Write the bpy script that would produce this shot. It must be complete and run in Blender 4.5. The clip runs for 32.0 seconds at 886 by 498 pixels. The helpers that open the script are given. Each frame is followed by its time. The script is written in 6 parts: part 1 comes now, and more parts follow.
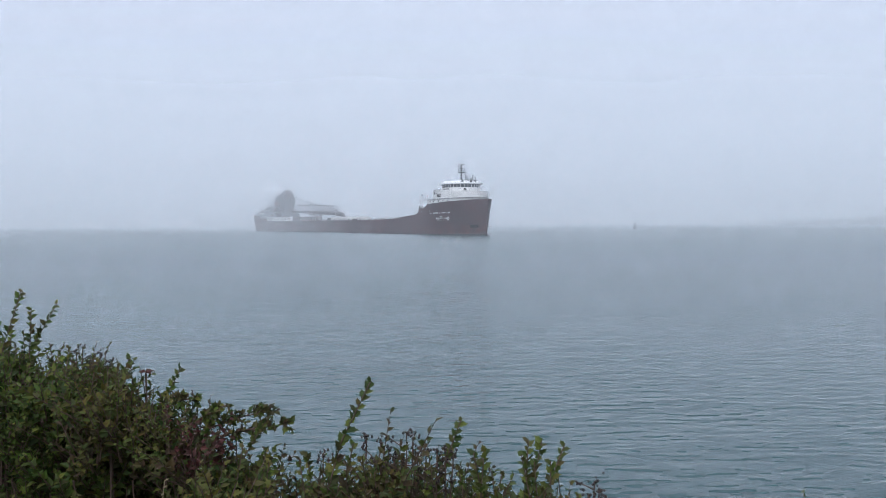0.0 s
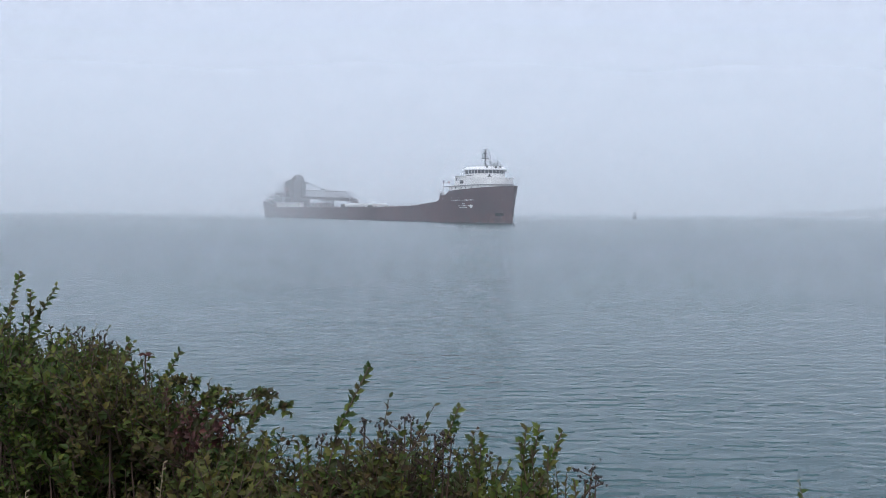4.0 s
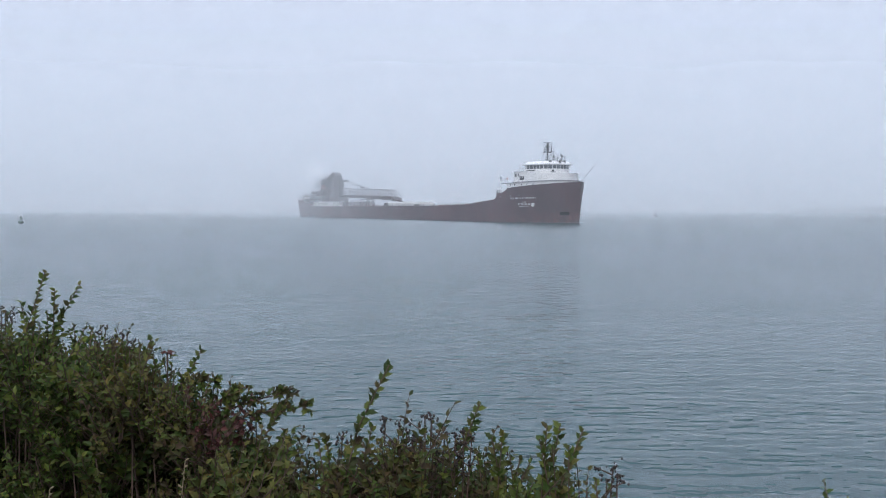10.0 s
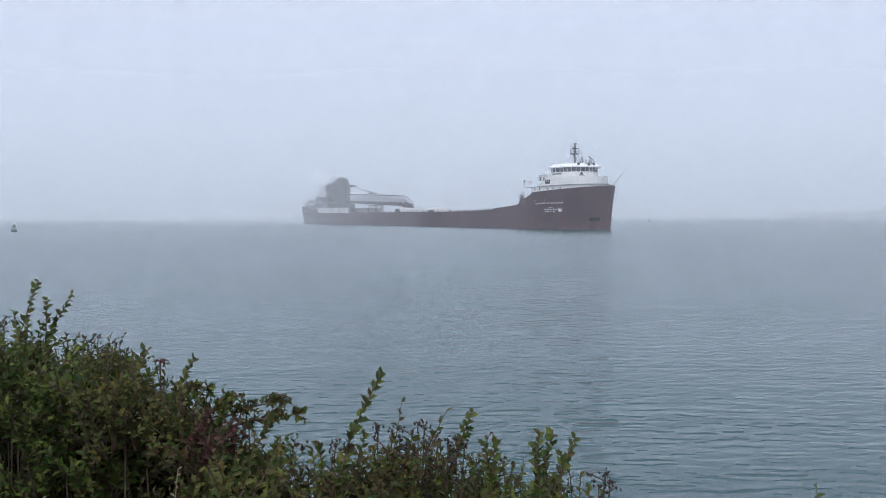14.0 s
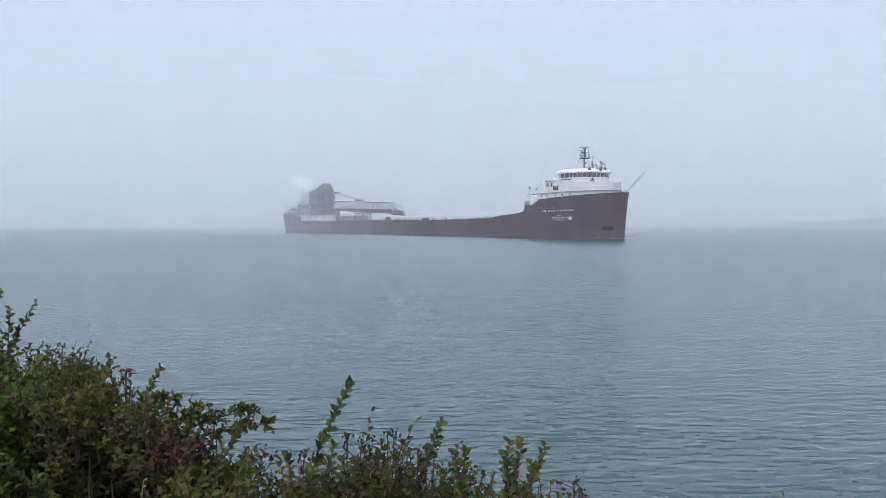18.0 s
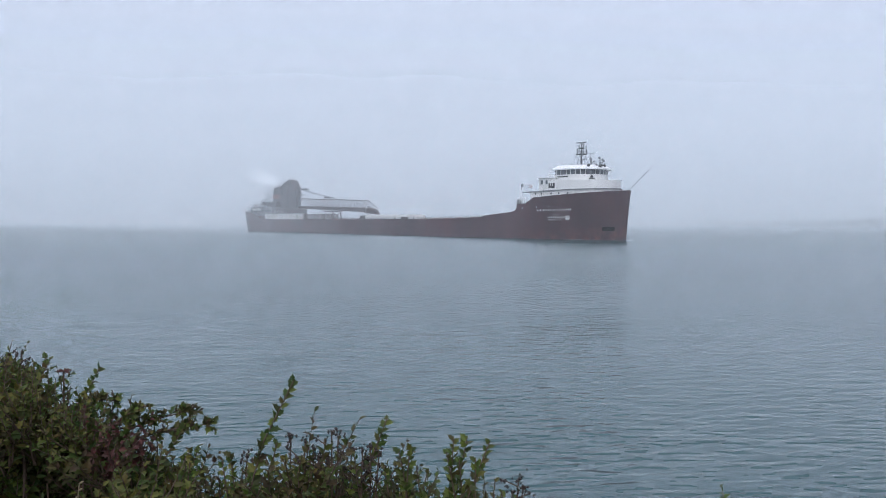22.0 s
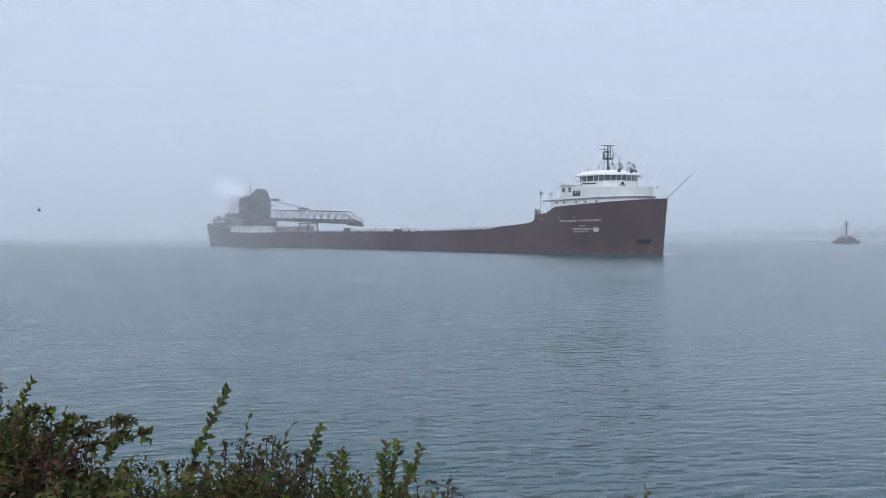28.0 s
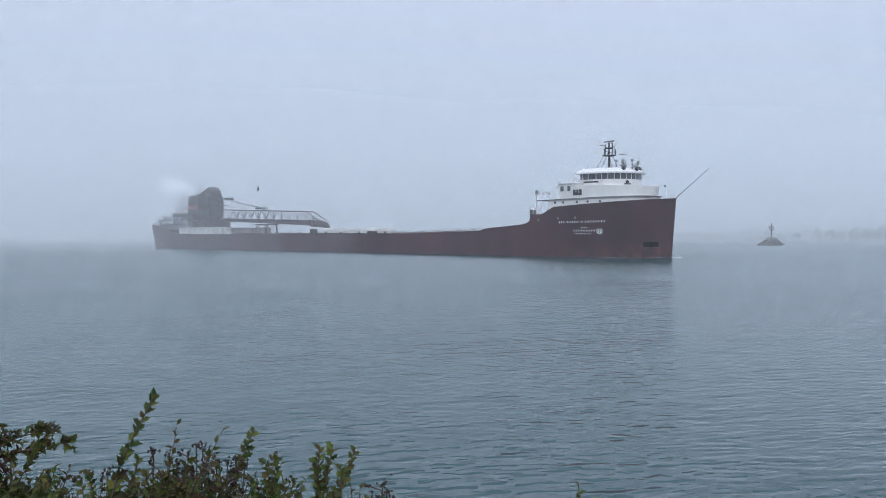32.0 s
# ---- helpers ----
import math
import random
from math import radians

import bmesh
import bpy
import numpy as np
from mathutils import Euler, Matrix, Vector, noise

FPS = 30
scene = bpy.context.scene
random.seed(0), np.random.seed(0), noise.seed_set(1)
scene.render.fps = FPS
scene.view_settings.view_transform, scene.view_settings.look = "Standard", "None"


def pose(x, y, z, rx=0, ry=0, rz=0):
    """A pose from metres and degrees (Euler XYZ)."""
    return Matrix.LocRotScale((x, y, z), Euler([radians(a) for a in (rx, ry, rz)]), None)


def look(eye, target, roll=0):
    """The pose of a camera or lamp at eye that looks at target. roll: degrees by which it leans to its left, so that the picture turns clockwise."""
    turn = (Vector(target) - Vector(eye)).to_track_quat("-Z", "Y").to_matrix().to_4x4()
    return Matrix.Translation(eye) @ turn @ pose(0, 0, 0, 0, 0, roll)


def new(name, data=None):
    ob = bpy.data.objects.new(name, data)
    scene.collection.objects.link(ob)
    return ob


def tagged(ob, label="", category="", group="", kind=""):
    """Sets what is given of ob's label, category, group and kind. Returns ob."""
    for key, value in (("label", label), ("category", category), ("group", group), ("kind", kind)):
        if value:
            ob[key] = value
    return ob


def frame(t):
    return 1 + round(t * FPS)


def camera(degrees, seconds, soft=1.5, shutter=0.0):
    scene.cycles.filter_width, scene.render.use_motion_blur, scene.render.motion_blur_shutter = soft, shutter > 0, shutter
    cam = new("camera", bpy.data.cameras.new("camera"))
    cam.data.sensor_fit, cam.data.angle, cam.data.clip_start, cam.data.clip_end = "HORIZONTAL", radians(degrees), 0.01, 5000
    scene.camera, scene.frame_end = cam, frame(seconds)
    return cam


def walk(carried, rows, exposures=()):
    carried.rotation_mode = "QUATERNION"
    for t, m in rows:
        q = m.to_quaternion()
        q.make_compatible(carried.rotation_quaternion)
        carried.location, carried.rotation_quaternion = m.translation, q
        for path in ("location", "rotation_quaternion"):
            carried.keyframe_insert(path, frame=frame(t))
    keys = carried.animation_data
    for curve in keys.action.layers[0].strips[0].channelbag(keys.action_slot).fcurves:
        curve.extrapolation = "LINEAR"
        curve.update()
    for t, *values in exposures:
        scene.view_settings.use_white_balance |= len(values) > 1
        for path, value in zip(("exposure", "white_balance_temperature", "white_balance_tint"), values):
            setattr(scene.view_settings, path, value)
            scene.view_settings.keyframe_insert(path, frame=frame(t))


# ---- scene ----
# camera
cam = camera(56.0, 32.0, soft=0.8)
walk(cam, [
    (0, pose(-0.0192, 0.0177, 5.6638, 88.047, 0, -1.469) @ pose(0, 0, 0, 0, 0, -0.343)),
    (0.5, pose(-0.0208, 0.0140, 5.6634, 87.978, 0, -1.442) @ pose(0, 0, 0, 0, 0, -0.378)),
    (1, pose(-0.0216, 0.0158, 5.6618, 87.789, 0, -1.284) @ pose(0, 0, 0, 0, 0, -0.353)),
    (1.5, pose(-0.0213, 0.0184, 5.6623, 87.595, 0, -1.286) @ pose(0, 0, 0, 0, 0, -0.366)),
    (2, pose(-0.0217, 0.0201, 5.6623, 87.337, 0, -1.274) @ pose(0, 0, 0, 0, 0, -0.346)),
    (2.5, pose(-0.0241, 0.0185, 5.6613, 87.170, 0, -1.282) @ pose(0, 0, 0, 0, 0, -0.328)),
    (3, pose(-0.0228, 0.0160, 5.6616, 87.207, 0, -1.436) @ pose(0, 0, 0, 0, 0, -0.091)),
    (3.5, pose(-0.0221, 0.0160, 5.6602, 87.221, 0, -1.557) @ pose(0, 0, 0, 0, 0, 0.293)),
    (5.5, pose(-0.0216, 0.0135, 5.6611, 87.081, 0, -1.277) @ pose(0, 0, 0, 0, 0, 0.090)),
    (6, pose(-0.0223, 0.0131, 5.6613, 87.263, 0, -1.067) @ pose(0, 0, 0, 0, 0, 0.018)),
    (6.5, pose(-0.0228, 0.0149, 5.6598, 87.313, 0, -0.840) @ pose(0, 0, 0, 0, 0, 0.063)),
    (7, pose(-0.0231, 0.0158, 5.6596, 87.256, 0, -0.661) @ pose(0, 0, 0, 0, 0, 0.053)),
    (7.5, pose(-0.0243, 0.0153, 5.6599, 87.274, 0, -0.335) @ pose(0, 0, 0, 0, 0, -0.042)),
    (8, pose(-0.0258, 0.0150, 5.6599, 87.357, 0, -0.107) @ pose(0, 0, 0, 0, 0, 0.094)),
    (8.5, pose(-0.0256, 0.0172, 5.6597, 87.353, 0, -0.027) @ pose(0, 0, 0, 0, 0, 0.106)),
    (9, pose(-0.0231, 0.0170, 5.6595, 87.328, 0, -0.003) @ pose(0, 0, 0, 0, 0, 0.159)),
    (9.5, pose(-0.0222, 0.0188, 5.6596, 87.219, 0, -0.067) @ pose(0, 0, 0, 0, 0, 0.278)),
    (10, pose(-0.0203, 0.0221, 5.6576, 87.104, 0, -0.133) @ pose(0, 0, 0, 0, 0, 0.061)),
    (10.5, pose(-0.0212, 0.0193, 5.6592, 87.095, 0, -0.176) @ pose(0, 0, 0, 0, 0, 0.177)),
    (11, pose(-0.0206, 0.0188, 5.6601, 87.094, 0, -0.119) @ pose(0, 0, 0, 0, 0, 0.084)),
    (11.5, pose(-0.0197, 0.0191, 5.6596, 87.181, 0, -0.095) @ pose(0, 0, 0, 0, 0, 0.114)),
    (12, pose(-0.0197, 0.0199, 5.6597, 87.281, 0, -0.123) @ pose(0, 0, 0, 0, 0, 0.124)),
    (12.5, pose(-0.0174, 0.0188, 5.6597, 87.399, 0, -0.176) @ pose(0, 0, 0, 0, 0, 0.036)),
    (13, pose(-0.0169, 0.0171, 5.6586, 87.438, 0, -0.246) @ pose(0, 0, 0, 0, 0, -0.092)),
    (13.5, pose(-0.0160, 0.0173, 5.6603, 87.455, 0, -0.306) @ pose(0, 0, 0, 0, 0, -0.158)),
    (14, pose(-0.0136, 0.0145, 5.6609, 87.520, 0, -0.510) @ pose(0, 0, 0, 0, 0, -0.219)),
    (14.5, pose(-0.0123, 0.0157, 5.6609, 87.601, 0, -0.789) @ pose(0, 0, 0, 0, 0, -0.210)),
    (16.5, pose(-0.0102, 0.0184, 5.6604, 87.867, 0, -1.502) @ pose(0, 0, 0, 0, 0, -0.203)),
    (17, pose(-0.0095, 0.0178, 5.6609, 88.037, 0, -1.838) @ pose(0, 0, 0, 0, 0, -0.190)),
    (17.5, pose(-0.0102, 0.0172, 5.6602, 88.071, 0, -2.114) @ pose(0, 0, 0, 0, 0, -0.092)),
    (18, pose(-0.0094, 0.0183, 5.6607, 88.076, 0, -2.452) @ pose(0, 0, 0, 0, 0, -0.102)),
    (18.3, pose(-0.0093, 0.0181, 5.6605, 88.204, 0, -2.707) @ pose(0, 0, 0, 0, 0, 0.000)),
    (18.5, pose(-0.0099, 0.0170, 5.6615, 88.162, 0, -2.879) @ pose(0, 0, 0, 0, 0, -0.196)),
    (19, pose(-0.0095, 0.0184, 5.6600, 88.204, 0, -3.156) @ pose(0, 0, 0, 0, 0, -0.375)),
    (19.5, pose(-0.0083, 0.0191, 5.6599, 88.306, 0, -3.352) @ pose(0, 0, 0, 0, 0, -0.566)),
    (20, pose(-0.0075, 0.0181, 5.6598, 88.306, 0, -3.612) @ pose(0, 0, 0, 0, 0, -0.523)),
    (20.5, pose(-0.0065, 0.0183, 5.6597, 88.189, 0, -4.180) @ pose(0, 0, 0, 0, 0, -0.385)),
    (20.9, pose(-0.0018, 0.0183, 5.6607, 88.111, 0, -4.353) @ pose(0, 0, 0, 0, 0, -0.000)),
    (21, pose(-0.0013, 0.0184, 5.6608, 87.995, 0, -4.761) @ pose(0, 0, 0, 0, 0, -0.448)),
    (21.5, pose(0.0033, 0.0210, 5.6604, 87.989, 0, -5.287) @ pose(0, 0, 0, 0, 0, -0.028)),
    (22, pose(0.0106, 0.0220, 5.6584, 88.027, 0, -5.664) @ pose(0, 0, 0, 0, 0, 0.225)),
    (22.5, pose(0.0178, 0.0172, 5.6568, 88.039, 0, -5.817) @ pose(0, 0, 0, 0, 0, 0.037)),
    (23, pose(0.0263, 0.0097, 5.6524, 88.132, 0, -6.039) @ pose(0, 0, 0, 0, 0, -0.091)),
    (23.5, pose(0.0305, -0.0027, 5.6472, 88.121, 0, -6.067) @ pose(0, 0, 0, 0, 0, -0.202)),
    (24, pose(0.0228, -0.0193, 5.6453, 88.162, 0, -5.698) @ pose(0, 0, 0, 0, 0, -0.608)),
    (24.5, pose(0.0085, -0.0400, 5.6465, 88.412, 0, -5.734) @ pose(0, 0, 0, 0, 0, -0.373)),
    (25, pose(0.0092, -0.0573, 5.6486, 88.485, 0, -6.142) @ pose(0, 0, 0, 0, 0, -0.065)),
    (25.5, pose(0.0266, -0.0583, 5.6487, 88.453, 0, -6.612) @ pose(0, 0, 0, 0, 0, 0.217)),
    (27.5, pose(0.0446, -0.0478, 5.6526, 88.808, 0, -8.804) @ pose(0, 0, 0, 0, 0, -0.159)),
    (28, pose(0.0420, -0.0506, 5.6536, 88.888, 0, -9.296) @ pose(0, 0, 0, 0, 0, -0.038)),
    (28.5, pose(0.0452, -0.0502, 5.6539, 88.921, 0, -9.644) @ pose(0, 0, 0, 0, 0, -0.198)),
    (29, pose(0.0468, -0.0507, 5.6534, 89.056, 0, -10.326) @ pose(0, 0, 0, 0, 0, -0.269)),
    (29.5, pose(0.0463, -0.0498, 5.6522, 89.032, 0, -10.853) @ pose(0, 0, 0, 0, 0, -0.470)),
    (29.8, pose(0.0488, -0.0461, 5.6545, 88.905, 0, -10.983) @ pose(0, 0, 0, 0, 0, -0.000)),
    (30, pose(0.0503, -0.0455, 5.6550, 88.771, 0, -11.460) @ pose(0, 0, 0, 0, 0, -0.376)),
    (30.5, pose(0.0494, -0.0474, 5.6537, 88.835, 0, -12.090) @ pose(0, 0, 0, 0, 0, -0.347)),
    (31, pose(0.0490, -0.0503, 5.6547, 89.080, 0, -12.395) @ pose(0, 0, 0, 0, 0, -0.356)),
    (31.5, pose(0.0503, -0.0482, 5.6531, 89.142, 0, -12.963) @ pose(0, 0, 0, 0, 0, -0.300)),
    (32, pose(0.0498, -0.0457, 5.6527, 89.019, 0, -13.621) @ pose(0, 0, 0, 0, 0, 0.035)),
], exposures=[(0, 0.01, 6580, 13), (9, 0.03, 6620, 14), (17, 0.01, 6600, 14), (24, -0.06, 6500, 13), (32, -0.16, 6390, 12)])

# world: thick morning fog, brighter overhead, with a veiled sun behind the cloud
SUN_EL, SUN_AZ = radians(48), radians(200)
world = bpy.data.worlds.new("foggy_sky")
scene.world = world
world.use_nodes = True
wn, wl = world.node_tree.nodes, world.node_tree.links
wn.clear()
w_out = wn.new("ShaderNodeOutputWorld")
w_add = wn.new("ShaderNodeAddShader")
w_sky = wn.new("ShaderNodeTexSky")
w_sky.sky_type, w_sky.sun_disc = "NISHITA", False
w_sky.sun_elevation, w_sky.sun_rotation = SUN_EL, SUN_AZ
w_sky.dust_density = 4.0
w_b1 = wn.new("ShaderNodeBackground")
w_b1.inputs[1].default_value = 0.012
w_b2 = wn.new("ShaderNodeBackground")
w_b2.inputs[1].default_value = 1.0
w_tc = wn.new("ShaderNodeTexCoord")
w_sep = wn.new("ShaderNodeSeparateXYZ")
w_ramp = wn.new("ShaderNodeValToRGB")
wl.new(w_tc.outputs["Generated"], w_sep.inputs[0])
wl.new(w_sep.outputs["Z"], w_ramp.inputs[0])
FOG = (0.405, 0.497, 0.650)
stops = [(0.0, FOG), (0.025, (0.430, 0.525, 0.687)), (0.06, (0.488, 0.584, 0.762)), (0.10, (0.530, 0.626, 0.812)), (0.22, (0.615, 0.706, 0.898)), (0.36, (0.70, 0.79, 0.98)), (0.6, (0.79, 0.88, 1.06)), (1.0, (0.86, 0.94, 1.10))]
el = w_ramp.color_ramp.elements
el[0].position, el[0].color = stops[0][0], (*stops[0][1], 1)
el[1].position, el[1].color = stops[-1][0], (*stops[-1][1], 1)
for at, col in stops[1:-1]:
    e = el.new(at)
    e.color = (*col, 1)
wl.new(w_sky.outputs[0], w_b1.inputs[0])
wl.new(w_ramp.outputs[0], w_b2.inputs[0])
wl.new(w_b1.outputs[0], w_add.inputs[0])
wl.new(w_b2.outputs[0], w_add.inputs[1])
wl.new(w_add.outputs[0], w_out.inputs[0])

sun = new("sun", bpy.data.lights.new("sun", "SUN"))
sun.data.energy, sun.data.angle, sun.data.color = 1.8, radians(40), (0.90, 0.96, 1.0)
sun.matrix_world = look((0, 0, 0), (-math.sin(SUN_AZ) * math.cos(SUN_EL), -math.cos(SUN_AZ) * math.cos(SUN_EL), -math.sin(SUN_EL)))
# the fog stands in many thin sheets, one behind the other
scene.cycles.transparent_max_bounces = 64


# ---- materials ----
def material(name, base, rough=0.6, metal=0.0, vary=0.15, scale=3.0, fine=40.0, bump=0.15, tint=None, per_object=0.0, per_island=0.0, spec=0.5, streak=(1, 1, 1), bump_dist=0.01):
    """Principled surface with two scales of variation and a fine relief."""
    m = bpy.data.materials.new(name)
    m.use_nodes = True
    n, l = m.node_tree.nodes, m.node_tree.links
    b = n["Principled BSDF"]
    b.inputs["Metallic"].default_value = metal
    b.inputs["Specular IOR Level"].default_value = spec
    tc, mp = n.new("ShaderNodeTexCoord"), n.new("ShaderNodeMapping")
    mp.inputs["Scale"].default_value = streak
    l.new(tc.outputs["Object"], mp.inputs[0])
    big, small = n.new("ShaderNodeTexNoise"), n.new("ShaderNodeTexNoise")
    big.inputs["Scale"].default_value, big.inputs["Detail"].default_value = scale, 6
    small.inputs["Scale"].default_value, small.inputs["Detail"].default_value = fine, 4
    for x in (big, small):
        l.new(mp.outputs[0], x.inputs["Vector"])
    mix = n.new("ShaderNodeMix")
    mix.data_type = "RGBA"
    dark = [c * (1 - vary) for c in base]
    light = list(tint) if tint else [min(1, c * (1 + vary)) for c in base]
    mix.inputs[6].default_value, mix.inputs[7].default_value = (*dark, 1), (*light, 1)
    ramp = n.new("ShaderNodeValToRGB")
    ramp.color_ramp.elements[0].position, ramp.color_ramp.elements[1].position = 0.32, 0.7
    l.new(big.outputs["Fac"], ramp.inputs[0])
    l.new(ramp.outputs[0], mix.inputs[0])
    fm = n.new("ShaderNodeMix")
    fm.data_type, fm.blend_type = "RGBA", "OVERLAY"
    fm.inputs[0].default_value = vary
    l.new(mix.outputs[2], fm.inputs[6])
    l.new(small.outputs["Color"], fm.inputs[7])
    out = fm.outputs[2]
    if per_object or per_island:
        src = n.new("ShaderNodeObjectInfo").outputs["Random"] if per_object else n.new("ShaderNodeNewGeometry").outputs["Random Per Island"]
        k = per_object or per_island
        mr = n.new("ShaderNodeMapRange")
        mr.inputs[3].default_value, mr.inputs[4].default_value = 1 - k, 1 + k
        l.new(src, mr.inputs[0])
        hs = n.new("ShaderNodeHueSaturation")
        l.new(mr.outputs[0], hs.inputs["Value"])
        l.new(out, hs.inputs["Color"])
        out = hs.outputs[0]
    l.new(out, b.inputs["Base Color"])
    rr = n.new("ShaderNodeMapRange")
    rr.inputs[3].default_value, rr.inputs[4].default_value = max(0.02, rough - 0.1), min(1, rough + 0.1)
    l.new(small.outputs["Fac"], rr.inputs[0])
    l.new(rr.outputs[0], b.inputs["Roughness"])
    if bump:
        bp = n.new("ShaderNodeBump")
        bp.inputs["Strength"].default_value, bp.inputs["Distance"].default_value = bump, bump_dist
        l.new(small.outputs["Fac"], bp.inputs["Height"])
        l.new(bp.outputs[0], b.inputs["Normal"])
    return m


def ramp_material(name, colours, rough=0.5, trans=0.0):
    """Leaves: every island its own colour from a row of colours, with a little light through the blade."""
    m = bpy.data.materials.new(name)
    m.use_nodes = True
    n, l = m.node_tree.nodes, m.node_tree.links
    b = n["Principled BSDF"]
    b.inputs["Roughness"].default_value = rough
    b.inputs["Specular IOR Level"].default_value = 0.22
    geo, ob = n.new("ShaderNodeNewGeometry"), n.new("ShaderNodeObjectInfo")
    add, fr = n.new("ShaderNodeMath"), n.new("ShaderNodeMath")
    fr.operation = "FRACT"
    l.new(geo.outputs["Random Per Island"], add.inputs[0])
    l.new(ob.outputs["Random"], add.inputs[1])
    l.new(add.outputs[0], fr.inputs[0])
    r = n.new("ShaderNodeValToRGB")
    r.color_ramp.elements[0].color, r.color_ramp.elements[1].color = (*colours[0], 1), (*colours[-1], 1)
    for i, c in enumerate(colours[1:-1], 1):
        e = r.color_ramp.elements.new(i / (len(colours) - 1))
        e.color = (*c, 1)
    l.new(fr.outputs[0], r.inputs[0])
    tc, ns = n.new("ShaderNodeTexCoord"), n.new("ShaderNodeTexNoise")
    ns.inputs["Scale"].default_value, ns.inputs["Detail"].default_value = 60, 5
    l.new(tc.outputs["Object"], ns.inputs["Vector"])
    mx = n.new("ShaderNodeMix")
    mx.data_type, mx.blend_type = "RGBA", "OVERLAY"
    mx.inputs[0].default_value = 0.45
    l.new(r.outputs[0], mx.inputs[6])
    l.new(ns.outputs["Color"], mx.inputs[7])
    l.new(mx.outputs[2], b.inputs["Base Color"])
    bp = n.new("ShaderNodeBump")
    bp.inputs["Strength"].default_value, bp.inputs["Distance"].default_value = 0.4, 0.002
    l.new(ns.outputs["Fac"], bp.inputs["Height"])
    l.new(bp.outputs[0], b.inputs["Normal"])
    if trans:
        tr, ms = n.new("ShaderNodeBsdfTranslucent"), n.new("ShaderNodeMixShader")
        ms.inputs[0].default_value = trans
        l.new(mx.outputs[2], tr.inputs[0])
        l.new(b.outputs[0], ms.inputs[1])
        l.new(tr.outputs[0], ms.inputs[2])
        l.new(ms.outputs[0], n["Material Output"].inputs[0])
    return m


def hull_paint():
    """Oxide-red plating: worn darker and lighter in upright streaks, rubbed bright near the water towards the bow."""
    m = material("hull_paint", (0.056, 0.026, 0.031), 0.55, vary=0.22, scale=0.12, fine=0.9, bump=0.1, tint=(0.076, 0.031, 0.036), streak=(1, 1, 0.25), bump_dist=0.05)
    n, l = m.node_tree.nodes, m.node_tree.links
    b = n["Principled BSDF"]
    old = b.inputs["Base Color"].links[0].from_socket
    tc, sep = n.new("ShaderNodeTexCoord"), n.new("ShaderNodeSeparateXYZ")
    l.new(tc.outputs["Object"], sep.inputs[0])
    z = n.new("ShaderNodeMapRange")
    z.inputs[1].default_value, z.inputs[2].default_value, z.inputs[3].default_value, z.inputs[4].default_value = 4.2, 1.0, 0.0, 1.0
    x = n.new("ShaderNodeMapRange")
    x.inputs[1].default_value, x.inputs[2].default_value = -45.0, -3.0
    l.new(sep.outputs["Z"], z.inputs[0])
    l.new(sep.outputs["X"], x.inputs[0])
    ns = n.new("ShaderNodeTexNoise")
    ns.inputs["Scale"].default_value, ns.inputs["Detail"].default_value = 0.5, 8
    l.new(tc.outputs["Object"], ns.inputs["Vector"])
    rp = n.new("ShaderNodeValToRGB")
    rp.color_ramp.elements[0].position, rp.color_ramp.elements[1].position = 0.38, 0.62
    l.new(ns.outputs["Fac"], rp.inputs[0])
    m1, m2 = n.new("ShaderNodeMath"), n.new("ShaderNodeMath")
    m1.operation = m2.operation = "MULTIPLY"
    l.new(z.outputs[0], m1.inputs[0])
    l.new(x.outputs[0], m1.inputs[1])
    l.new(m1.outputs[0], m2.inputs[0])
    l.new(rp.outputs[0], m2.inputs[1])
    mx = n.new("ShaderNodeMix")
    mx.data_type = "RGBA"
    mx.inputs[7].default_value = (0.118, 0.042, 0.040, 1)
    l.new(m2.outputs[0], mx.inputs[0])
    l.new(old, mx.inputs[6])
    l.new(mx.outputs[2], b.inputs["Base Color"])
    return m


